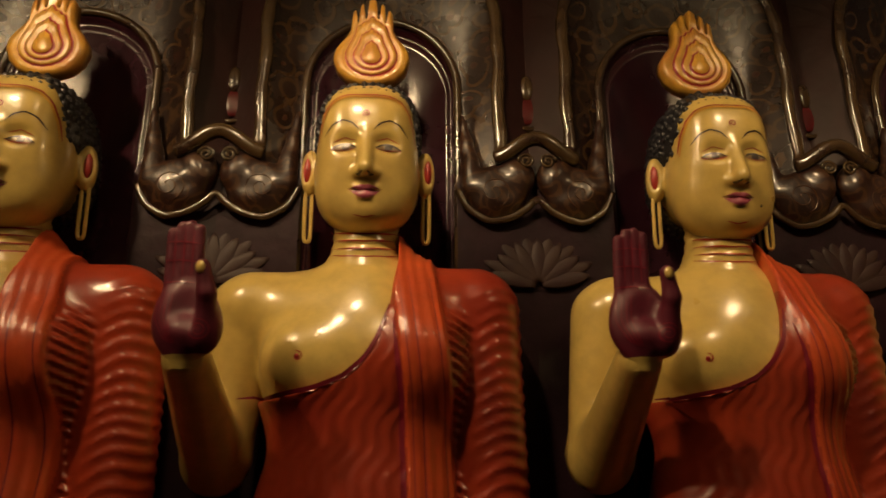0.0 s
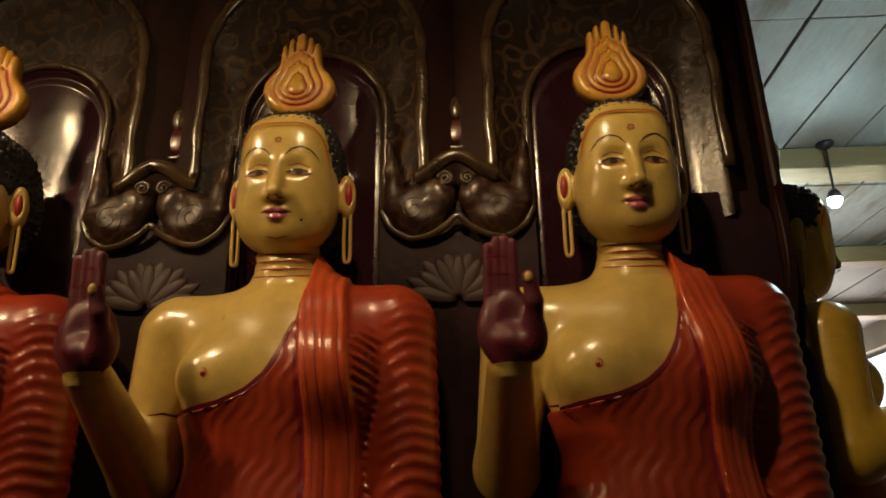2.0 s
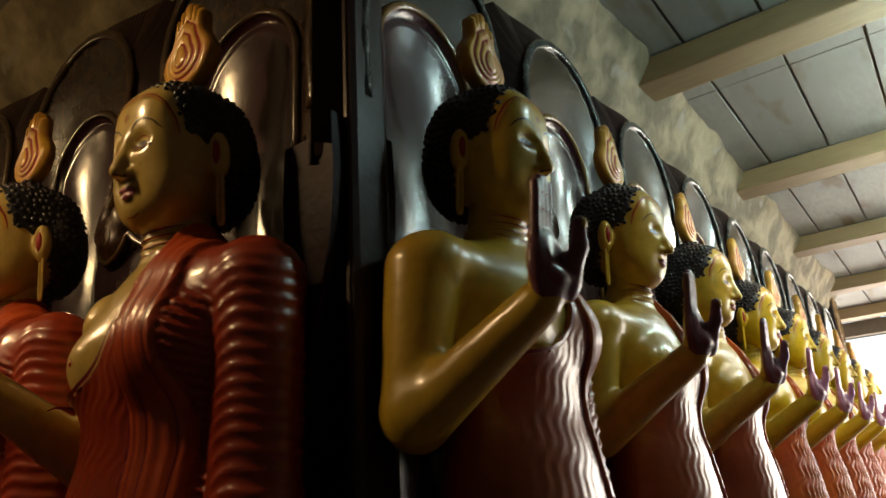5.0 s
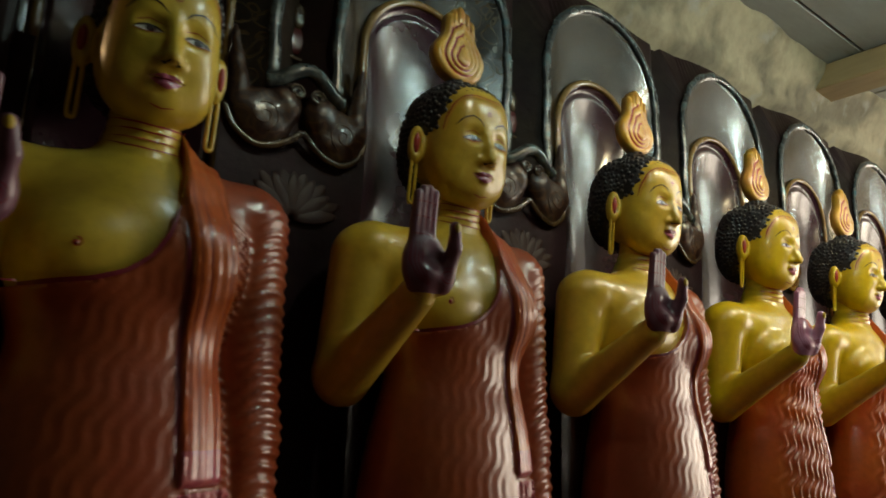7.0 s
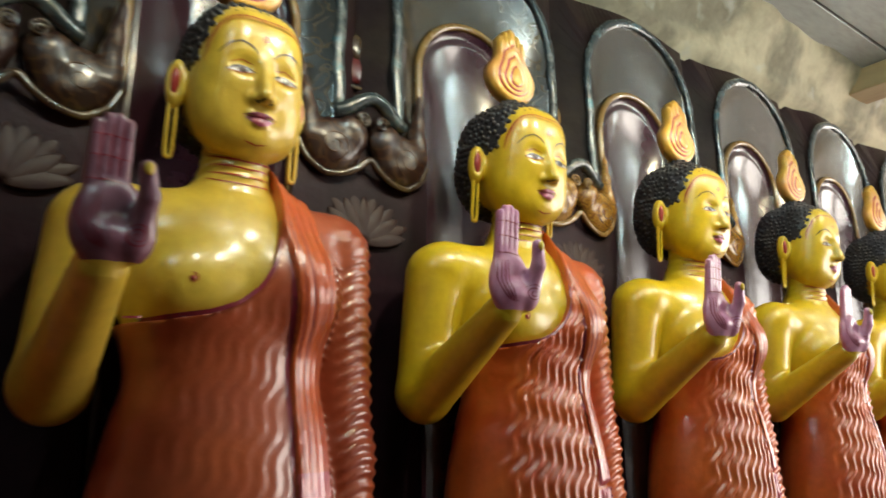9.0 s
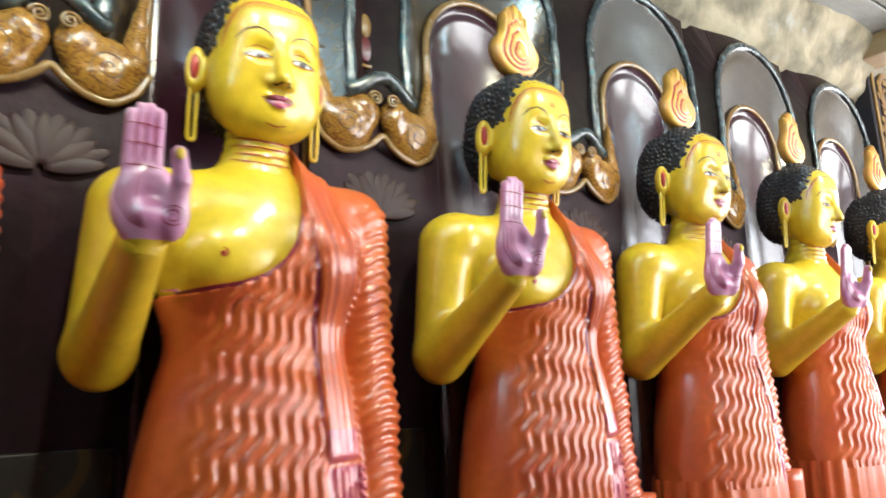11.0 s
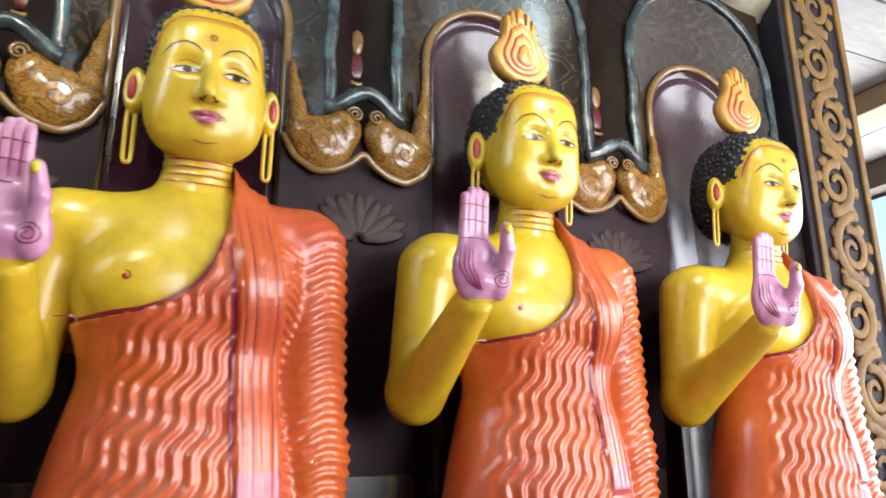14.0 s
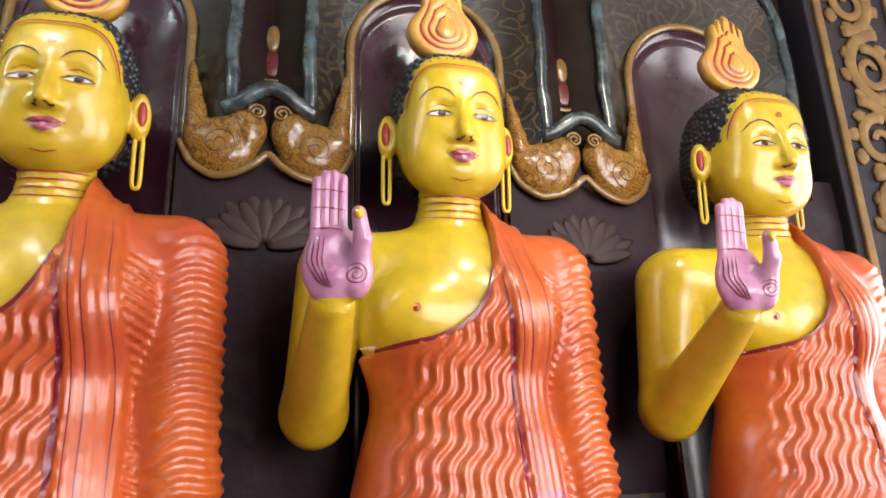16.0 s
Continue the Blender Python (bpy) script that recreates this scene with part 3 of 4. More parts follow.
    runs = [(first, len(pile.v))]
    # raised palm
    v, f = skin_over(palm, (-0.315, -0.30, 1.467), (-0.18, -0.185, 1.717), 0.0034)
    v, f = trimmed(v, f, v[:, 2] > 1.474)
    c = v[f].mean(axis=1)
    back = c[:, 1] > -0.222 + 0.10 * (1.592 - c[:, 2]) * (c[:, 2] < 1.592)
    pile.add(v, f, np.where((c[:, 2] < 1.497) | (back & (c[:, 2] < 1.61)), S_SKIN, S_PALM))
    for i in range(3):
        x = -0.2659 + i * 0.0122
        paint_line(pile, [(x, 1.612), (x, 1.678)], 0.0022, S_LINE, palm)
    for z in (1.604, 1.634, 1.660):
        paint_line(pile, [(-0.279, z), (-0.256, z + 0.002), (-0.231, z - 0.001)], 0.0020, S_LINE, palm)
    for k in range(4):
        paint_line(pile, [(-0.279 + 0.006 * k, 1.592), (-0.285 + 0.007 * k, 1.557), (-0.269 + 0.004 * k, 1.522), (-0.255 + 0.002 * k, 1.512)], 0.0018, S_LINE, palm)
    paint_line(pile, spiral(-0.219, 1.532, 0.018, 2.4, 40), 0.0019, S_LINE, palm, n=44)
    pile.add(*ball((-0.2180, -0.2800, 1.615), (0.0065, 0.0045, 0.009), 8, 6), S_SKIN)
    # the hands are a little too large for the bodies
    wrist = np.array((-0.252, -0.235, 1.486))
    for i in range(runs[0][1], len(pile.v)):
        q = np.array(pile.v[i])
        grow = np.clip((q[:, 2:] - 1.487) / 0.06, 0, 1)
        pile.v[i] = wrist + (q - wrist) * (1 + 0.06 * grow) - np.array((0, 0, 0.012)) * grow
    # painted features
    first = len(pile.v)
    for s in (-1, 1):
        paint_line(pile, [(s * 0.013, 1.912), (s * 0.025, 1.925), (s * 0.043, 1.931), (s * 0.061, 1.924), (s * 0.075, 1.906)], 0.0028, S_INK)
        up = [(s * 0.016, 1.879), (s * 0.027, 1.8870), (s * 0.040, 1.8880), (s * 0.053, 1.8835), (s * 0.063, 1.877)]
        lo = [(s * 0.016, 1.879), (s * 0.028, 1.8765), (s * 0.040, 1.8745), (s * 0.052, 1.8755), (s * 0.063, 1.877)]
        paint_patch(pile, up, lo, S_WHITE)
        paint_line(pile, up, 0.0036, S_INK, lift=0.0022)
        paint_line(pile, lo, 0.0014, S_RED, lift=0.0020)
        paint_line(pile, [(s * 0.018, 1.894), (s * 0.038, 1.900), (s * 0.060, 1.890)], 0.0014, S_RED)
        cx = s * 0.038 + 0.002
        ring = [(cx + 0.0074 * np.cos(b), 1.8805 + 0.0072 * np.sin(b)) for b in np.linspace(np.pi, 0, 9)]
        ring2 = [(cx + 0.0074 * np.cos(b), 1.8805 - 0.0050 * np.sin(b)) for b in np.linspace(np.pi, 0, 9)]
        paint_patch(pile, ring, ring2, S_INK, lift=0.0018, n=10, rows=4)
        # hollow of the ear and the long slit lobe
        pile.add(*ball((s * 0.1150, -0.001, 1.870), (0.0080, 0.008, 0.025), 10, 8), S_RED)
        loop = [(s * (0.112 + 0.0062 * np.sign(np.cos(b)) * abs(np.cos(b)) ** 0.6), 0.006, 1.788 + 0.050 * np.sign(np.sin(b)) * abs(np.sin(b)) ** 0.3) for b in np.linspace(0, 2 * np.pi, 40, endpoint=False)]
        pile.add(*tube(loop, 0.0038, 8, True), S_SKIN)
    paint_patch(pile, [(-0.0285, 1.8060), (-0.012, 1.8115), (-0.005, 1.8140), (0.0, 1.8120), (0.005, 1.8140), (0.012, 1.8115), (0.0285, 1.8060)],
                [(-0.0285, 1.8060), (-0.014, 1.7940), (0.0, 1.7885), (0.014, 1.7940), (0.0285, 1.8060)], S_LIP, n=24, rows=7)
    paint_line(pile, [(-0.0285, 1.8070), (-0.011, 1.8035), (0, 1.805), (0.011, 1.8035), (0.0285, 1.8070)], 0.0022, S_LINE, lift=0.0018)
    paint_line(pile, spiral(0.0, 1.943, 0.0075, 1.7), 0.0020, S_RED)
    paint_line(pile, [(-0.020, 1.7645), (0, 1.7600), (0.020, 1.7645)], 0.0018, S_RED)
    for s in (-1, 1):
        paint_line(pile, [(s * 0.016, 1.829), (s * 0.009, 1.8275), (s * 0.004, 1.829)], 0.0028, S_INK)
    edge = [(-x, z - 0.004) for x, z in HAIR_EDGE[5::-1]] + [(x, z - 0.004) for x, z in HAIR_EDGE[1:6]]
    paint_line(pile, edge, 0.0022, S_RED, lift=0.002, n=60)
    edge2 = [(x * 0.985, z - 0.0045) for x, z in edge]
    paint_line(pile, edge2, 0.0032, S_FLAME, lift=0.0026, n=60)
    # broaden the whole head a little
    for i in range(*runs[0]):
        pile.v[i] = widen(pile.v[i], broad)
    for i in range(first, len(pile.v)):
        pile.v[i] = widen(pile.v[i], broad)
    # lines round the neck
    for z in (1.700, 1.714, 1.728, 1.742):
        paint_line(pile, [(-0.062, z + 0.008), (-0.04, z + 0.001), (0, z - 0.003), (0.04, z + 0.001), (0.062, z + 0.008)], 0.0026, S_RED, bare_body, 0.0014, 30)
    # pinstripes of the sash and the dark line beside it
    zz = np.linspace(1.18, 1.655, 24)
    for u, wd in ((-0.006, 0.009), (0.0115, 0.0016), (0.0285, 0.0022), (0.0645, 0.0018)):
        paint_line(pile, [(float(sash_left(q)) + u, q) for q in zz if u > 0 or q < 1.59], wd, S_LINE, draped, 0.0012, 70)
    # robe edge and nipple
    paint_line(pile, [(x, z) for x, z in NECKLINE[1:-2]], 0.007, S_LINE, lambda p: torso(p) - 0.0125, 0.001, 60)
    paint_line(pile, spiral(-0.098, 1.512, 0.0085, 1.3), 0.0022, S_RED, bare_body)
    pile.add(*ball((-0.098, on_face([-0.098], [1.512], bare_body)[0], 1.512), (0.004, 0.003, 0.004), 8, 6), S_RED)
    # flame above the crown: a carved plaque
    half = [(0.0, -0.056), (0.022, -0.053), (0.042, -0.044), (0.058, -0.026), (0.0655, -0.002), (0.063, 0.016), (0.054, 0.032), (0.043, 0.046), (0.037, 0.060), (0.036, 0.080), (0.0345, 0.098),
            (0.030, 0.105), (0.0270, 0.078), (0.0240, 0.078), (0.021, 0.114), (0.0165, 0.120), (0.013, 0.086), (0.0095, 0.086), (0.0065, 0.125), (0.0, 0.131)]
    out = np.array(half + [(-x, z) for x, z in half[-2:0:-1]])
    out *= (1.17, 1.10)
    soft = out.copy()
    for _ in range(3):
        soft = 0.25 * np.roll(soft, 1, 0) + 0.5 * soft + 0.25 * np.roll(soft, -1, 0)
    n = len(out)
    cz = 2.129
    lay = [(1.0, 0.016), (1.0, -0.004), (0.93, -0.014), (0.80, -0.016), (0.765, -0.0125), (0.72, -0.0185), (0.58, -0.021), (0.54, -0.0175), (0.49, -0.023), (0.36, -0.0245),
           (0.32, -0.021), (0.27, -0.0265), (0.08, -0.028)]
    rims = [(out if k > 0.9 else soft, k, y) for k, y in lay]
    v = np.concatenate([np.stack([o[:, 0] * k, np.full(n, 0.005 + y), cz - 0.010 * (1 - k) + o[:, 1] * k], 1) for o, k, y in rims])
    f, sl = [], []
    for r in range(len(lay) - 1):
        for i in range(n):
            f.append((r * n + i, r * n + (i + 1) % n, (r + 1) * n + (i + 1) % n, (r + 1) * n + i))
            sl.append(S_RED if r in (4, 7, 10) else S_FLAME)
    f.append(tuple((len(lay) - 1) * n + i for i in range(n)))
    f.append(tuple(range(n))[::-1])
    sl += [S_FLAME, S_FLAME]
    pile.add(v, f, sl)
    return pile


FIGURE_MATS = [SKIN, ROBE, ROBE_PINK, ROBE_DARK, HAIR, PALM, LIP, RED, WHITE_EYE, INK, FLAME, ROBE]


# ---- the setting ----
CEIL = 3.08
SPACING = 0.69
AXIS_B, AXIS_A = 0.40, -0.046        # the line of figures along each face of the shrine
WALL_B, WALL_A = 0.28, 0.065         # painted faces behind them
END_B = 6.496
BASE, BASE_A = 0.20, 0.092
SIZE_A = 1.06                        # the southern figures are a little larger
structure("ground", box_mesh("ground", -60, 60, -60, 90, -0.35, -0.12, GROUND, 0), "dusty bare ground outside the hall", "ground")
structure("floor", box_mesh("floor", -5.6, 3.6, -3.6, 8.6, -0.12, 0.0, FLOOR, 0), "worn red cement floor of the hall", "floor")
structure("wall_shrine", box_mesh("wall_shrine", -5.4, WALL_B - 0.10, WALL_A + 0.10, END_B - 0.02, 0.0, CEIL, MAUVE, 0), "thick maroon shrine wall behind the statues", "wall")
structure("plinth_south", box_mesh("plinth_south", -5.4, WALL_B + 0.36, WALL_A - 0.36, WALL_A + 0.10, 0.0, BASE_A, PLASTER, 0.012), "low plastered plinth under the statues", "plinth")
structure("plinth_east", box_mesh("plinth_east", WALL_B - 0.10, WALL_B + 0.36, WALL_A + 0.102, END_B, 0.0, BASE, PLASTER, 0.012), "low plastered plinth under the statues", "plinth")
structure("wall_south", box_mesh("wall_south", -5.6, 3.6, -3.8, -3.6, -0.12, CEIL, PLASTER, 0), "dingy plastered outer wall", "wall")
structure("wall_west", box_mesh("wall_west", -5.6, -5.4, -3.6, 8.6, -0.12, CEIL, PLASTER, 0), "dingy plastered outer wall", "wall")


def wall_with_opening(name, along_x, lo, hi, face, thick, o0, o1, oz):
    """A wall with one opening through it, in three blocks joined to one mesh."""
    pile = Pile()
    for a, b, z0, z1 in ((lo, o0, -0.12, CEIL), (o1, hi, -0.12, CEIL), (o0, o1, oz, CEIL)):
        me = box_mesh("tmp", *((a, b, face, face + thick) if along_x else (face, face + thick, a, b)), z0, z1, PLASTER, 0)
        pile.add([v.co[:] for v in me.vertices], [p.vertices[:] for p in me.polygons])
        bpy.data.meshes.remove(me)
    return structure(name, pile.mesh(name, [PLASTER], False), "plastered outer wall with a wide opening that lets daylight in", "wall")


wall_with_opening("wall_north", True, -5.4, 3.6, 8.4, 0.2, -3.4, 3.3, 2.92)
# unseen opening, added so that daylight reaches the statues from the side
wall_with_opening("wall_east", False, -3.6, 8.4, 3.4, 0.2, 5.3, 7.7, 2.85)

# ceiling boards in one mesh, with open joints
pile = Pile()
rng = random.Random(7)
x = -5.4
while x < 3.6:
    y = -3.6
    while y < 8.4:
        y1 = min(8.4, y + 1.45)
        dz = rng.uniform(-0.004, 0.004)
        me = box_mesh("tmp", x + 0.005, x + 0.29, y + 0.003, y1 - 0.003, CEIL + dz, CEIL + 0.03 + dz, BOARD, 0.003)
        pile.add([v.co[:] for v in me.vertices], [p.vertices[:] for p in me.polygons])
        bpy.data.meshes.remove(me)
        y = y1
    x += 0.296
structure("ceiling", pile.mesh("ceiling", [BOARD], False), "pale painted board ceiling with dark joints", "ceiling")
structure("roof", box_mesh("roof", -5.6, 3.8, -3.8, 8.6, CEIL + 0.05, CEIL + 0.12, BEAM, 0), "boarded underside of the roof", "roof")
for y in (-2.5, -1.05, 0.4, 1.82, 3.26, 4.74, 6.22, 7.6):
    x0 = -5.3 if y < -0.5 or y > 6.6 else WALL_B - 0.08
    ob = new("ceiling_beam", box_mesh("ceiling_beam", x0, 3.39, y - 0.09, y + 0.09, CEIL - 0.115, CEIL - 0.006, BEAM, 0.008))
    tagged(ob, "tan painted timber beam under the board ceiling", "beam", "ceiling beams", "structure")

# ---- relief of the shrine wall, one bay per figure ----
def arch(hw, top, z0=1.0, n=36, squeeze=1.0):
    """Outline of a round-headed niche, from its left foot over to its right foot."""
    zc = top - hw * squeeze
    foot = [(-hw, z) for z in np.linspace(z0, zc, 12, endpoint=False)]
    head_ = [(-hw * np.cos(b), zc + hw * squeeze * np.sin(b)) for b in np.linspace(0, np.pi, n)]
    return np.array(foot + head_ + [(-a, z) for a, z in foot[::-1]])


def arch_loft(rings):
    """Rings of (half width, top, depth): a surface through them."""
    outl = [np.insert(arch(hw, top), 1, y, axis=1) for hw, top, y in rings]
    n = len(outl[0])
    v = np.concatenate(outl)
    f = [(r * n + i, (r + 1) * n + i, (r + 1) * n + i + 1, r * n + i + 1) for r in range(len(rings) - 1) for i in range(n - 1)]
    return v, f


def bay_panel():
    a = arch(0.268, 2.785, 2.07)
    n = len(a)
    b = []
    zc = 2.785 - 0.268
    for x, z in a:
        if z <= zc:
            b.append((-0.345 if x < 0 else 0.345, z))
        else:
            k = np.arctan2(z - zc, x) / np.pi
            b.append((0.345 - 0.69 * k if 0.15 < k < 0.85 else (0.345 if k < 0.5 else -0.345), 2.90 if 0.15 < k < 0.85 else zc + (2.90 - zc) * min(k, 1 - k) / 0.15))
    b = np.array(b)
    v = np.concatenate([np.insert(b, 1, 0.062, axis=1), np.insert(a, 1, 0.0, axis=1), np.insert(a, 1, 0.06, axis=1)])
    f = [(r * n + i, (r + 1) * n + i, (r + 1) * n + i + 1, r * n + i + 1) for r in (0, 1) for i in range(n - 1)]
    return v, f


def panel_mesh(paint):
    v, f = bay_panel()
    return mesh_of("wall_panel", v, f, paint, smooth=False)


def side_wall(s):
    """Painted wall beside a niche under the ornaments, set back further down behind the figures' shoulders."""
    rows = [(2.12, 0.012), (2.0, 0.008), (1.92, 0.012), (1.86, 0.020), (1.80, 0.034), (1.72, 0.055), (1.60, 0.080), (1.40, 0.092), (0.19, 0.092)]
    v = [(s * x, y, z) for z, y in rows for x in (0.171, 0.23, 0.29, 0.345)]
    f = [(r * 4 + i, r * 4 + i + 1, r * 4 + i + 5, r * 4 + i + 4) for r in range(len(rows) - 1) for i in range(3)]
    return mesh_of("side_wall", v, f, SIDE)


def niche(m, rim, band, inner, wall):
    """Arched niche behind a figure: panel, outer rim, painted band, inner rim, lacquered back."""
    ob = empty("niche", m)
    part("wall_panel", panel_mesh(wall), ob)
    for s in (-1, 1):
        part("side_wall", side_wall(s), ob, "dark mauve painted plaster")
    line = np.insert(arch(0.266, 2.782, 2.175), 1, -0.006, axis=1)
    k = np.arange(len(line))
    line[:, 0] += 0.0028 * np.sin(k * 0.9) * (line[:, 2] < 2.5)
    part("outer_moulding", mesh_of("outer_moulding", *tube(line, 0.0150 * (1 + 0.10 * np.sin(k * 1.7)), 10, flat=0.6), rim), ob, "worn moulding of painted plaster")
    rings = [(0.262, 2.776, -0.004), (0.257, 2.762, 0.001), (0.250, 2.744, 0.005), (0.234, 2.700, 0.015), (0.212, 2.640, 0.028), (0.193, 2.585, 0.038), (0.172, 2.535, 0.042)]
    outl = [np.insert(arch(hw, top, 2.06), 1, y, axis=1) for hw, top, y in rings]
    n = len(outl[0])
    f = [(r * n + i, (r + 1) * n + i, (r + 1) * n + i + 1, r * n + i + 1) for r in range(len(rings) - 1) for i in range(n - 1)]
    part("painted_band", mesh_of("painted_band", np.concatenate(outl), f, band), ob, "brown band painted with faded flowers")
    line = np.insert(arch(0.176, 2.545, 1.62), 1, 0.035, axis=1)
    part("inner_moulding", mesh_of("inner_moulding", *tube(line, 0.0105, 10, flat=0.8), inner), ob, "flat ochre moulding")
    hollow = [(0.170, 2.532, 0.034), (0.164, 2.522, 0.049), (0.158, 2.512, 0.050), (0.153, 2.504, 0.046), (0.147, 2.494, 0.050), (0.135, 2.474, 0.057), (0.115, 2.442, 0.067), (0.09, 2.40, 0.076), (0.06, 2.34, 0.083),
              (0.03, 2.25, 0.087), (0.0004, 2.1, 0.088)]
    part("niche_back", mesh_of("niche_back", *arch_loft(hollow), MAROON), ob, "glossy dark maroon hollow")
    return tagged(ob, "tall arched niche of painted plaster behind a statue", "niche", "niches of the shrine wall")


def pendant(m, rim_paint, lobe_paint, line_paint, dado=False):
    """Ornament where two niche frames meet: cap, scrolled lobes and a faded lotus under them."""
    ob = empty("wall_ornament", m)
    cap = [(x, -0.010 - 0.018 * math.cos(x * 17), 2.170 + 0.044 * math.cos(x * 17) ** 2) for x in np.linspace(-0.092, 0.092, 15)]
    part("cap", mesh_of("cap", *tube(smooth_curve(cap, 30), 0.0175, 10, flat=0.95), rim_paint), ob, "curved cap")
    for s in (-1, 1):
        def lobe_field(p, s=s):
            d = s_ball(p, (s * 0.044, -0.004, 2.125), (0.042, 0.030, 0.050))
            d = blend(d, s_ball(p, (s * 0.086, 0.000, 2.092), (0.068, 0.030, 0.064)), 0.008)
            d = blend(d, s_limb(p, (s * 0.138, 0.006, 2.105), (s * 0.160, 0.018, 2.285), 0.030, 0.006), 0.012)
            return d - 0.0012 * np.cos(140 * np.hypot(p[0] - s * 0.075, p[2] - 2.105))
        v, f = skin_over(lobe_field, (min(s * 0.19, -0.004 * s), -0.05, 1.99), (max(s * 0.19, -0.004 * s), 0.05, 2.31), 0.0055)
        part("lobe", mesh_of("lobe", v, f, lobe_paint), ob, "glossy lobe painted with scrolls")
        for cx, cz, r in ((0.096, 2.086, 0.036),):
            sp = spiral(s * cx, cz, r, 1.7, 40, s)
            y = on_face([q[0] for q in sp], [q[1] for q in sp], lobe_field) - 0.0005
            pts = [(q[0], yy, q[1]) for q, yy in zip(sp, y)]
            part("scroll", mesh_of("scroll", *tube(pts, 0.0011, 5), SCROLL_LINE), ob)
        q = [(s * (0.024 + 0.015 * np.cos(b) * k), -0.028, 2.158 + 0.015 * np.sin(b) * k) for b, k in zip(np.linspace(0, 3.6 * np.pi, 26), np.linspace(1.2, 0.2, 26))]
        part("curl", mesh_of("curl", *tube(q, 0.0035, 6), line_paint), ob)
    rim = [(-0.172, 0.004, 2.10), (-0.150, 0.0, 2.052), (-0.105, -0.006, 2.022), (-0.06, -0.010, 2.030), (-0.022, -0.014, 2.052), (0, -0.016, 2.078), (0.022, -0.014, 2.052), (0.06, -0.010, 2.030), (0.105, -0.006, 2.022),
           (0.150, 0.0, 2.052), (0.172, 0.004, 2.10)]
    part("rim", mesh_of("rim", *tube(smooth_curve(rim, 50), 0.0085, 8, flat=0.8), line_paint), ob)
    # painted drop that hangs in the recess above the cap
    bud = Pile()
    bud.add(*ball((0, 0.056, 2.388), (0.018, 0.008, 0.034), 12, 8))
    part("bud", bud.mesh("bud", [line_paint]), ob, "yellow painted bud")
    heart = Pile()
    heart.add(*ball((0, 0.058, 2.325), (0.036, 0.007, 0.034), 12, 8))
    part("heart", heart.mesh("heart", [DROP_RED]), ob, "deep red drop")
    q = [(0.042 * np.sin(b), 0.054, 2.318 - 0.040 * np.cos(b)) for b in np.linspace(-1.3, 1.3, 16)]
    part("crescent", mesh_of("crescent", *tube(q, 0.0062 * np.sin(np.linspace(0.35, np.pi - 0.35, 16)), 6, flat=0.6), line_paint), ob, "yellow crescent")
    # faded lotus in low relief
    for i in range(13):
        a = radians(-78 + 13 * i)
        ln = 0.120 if i % 2 else 0.104
        t = np.linspace(0.06, 1.0, 9)
        q = [(np.sin(a) * ln * k * 1.08, 0.0085 + 0.002 * (i % 2), 1.888 + np.cos(a) * ln * k) for k in t]
        part("petal", mesh_of("petal", *tube(q, 0.0185 * np.sin(np.linspace(0.3, np.pi - 0.06, 9)) ** 0.7, 8, flat=0.22), LOTUS), ob)
    if dado:
        part("dado", box_mesh("dado", -0.165, 0.165, 0.082, 0.094, BASE, 1.40, DADO, 0.004), ob, "grey plaster painted with ochre scrolls")
    return tagged(ob, "plaster ornament with scrolled lobes between two niches", "wall ornament", "ornaments of the shrine wall")


def copies(first, poses):
    for m in poses:
        copy_thing(first, m)


def bay_b(k, dy=0.0):
    return pose(WALL_B, 0.37 + SPACING * (k - 1) + dy, 0, 0, 0, 90)


def bay_a(k, dx=0.0):
    return pose(-0.085 - SPACING * (4 - k) + dx, WALL_A, 0)


copies(niche(bay_b(1), TEAL, BAND, OCHRE_PLAIN, OLIVE), [bay_b(k) for k in range(2, 10)])
copies(niche(bay_a(4), BRONZE, BAND_DARK, BRONZE, DARK_WALL), [bay_a(k) for k in range(-1, 4)])
copies(pendant(bay_b(4, SPACING / 2), TEAL, OCHRE, OCHRE_PLAIN, True), [bay_b(k, SPACING / 2) for k in range(5, 9)])
# these three take darker lobes and lines: the dimness there is put into their colour
copies(pendant(bay_b(1, SPACING / 2), TEAL, RUST, BRONZE), [bay_b(k, SPACING / 2) for k in (2, 3)])
copies(pendant(bay_a(3, SPACING / 2), BRONZE, RUST, BRONZE), [bay_a(k, SPACING / 2) for k in range(-1, 3)])
# plain strips that close the wall between the last bays and its corners
structure("wall_corner_south", box_mesh("wall_corner_south", 0.263, WALL_B + 0.012, WALL_A - 0.012, WALL_A + 0.10, BASE, 2.96, DARK_WALL, 0.018), "dark rounded corner of the shrine wall", "wall")
structure("wall_far_west", box_mesh("wall_far_west", -5.4, -3.88, WALL_A, WALL_A + 0.1, BASE, 2.9, MAUVE, 0), "maroon painted shrine wall", "wall")

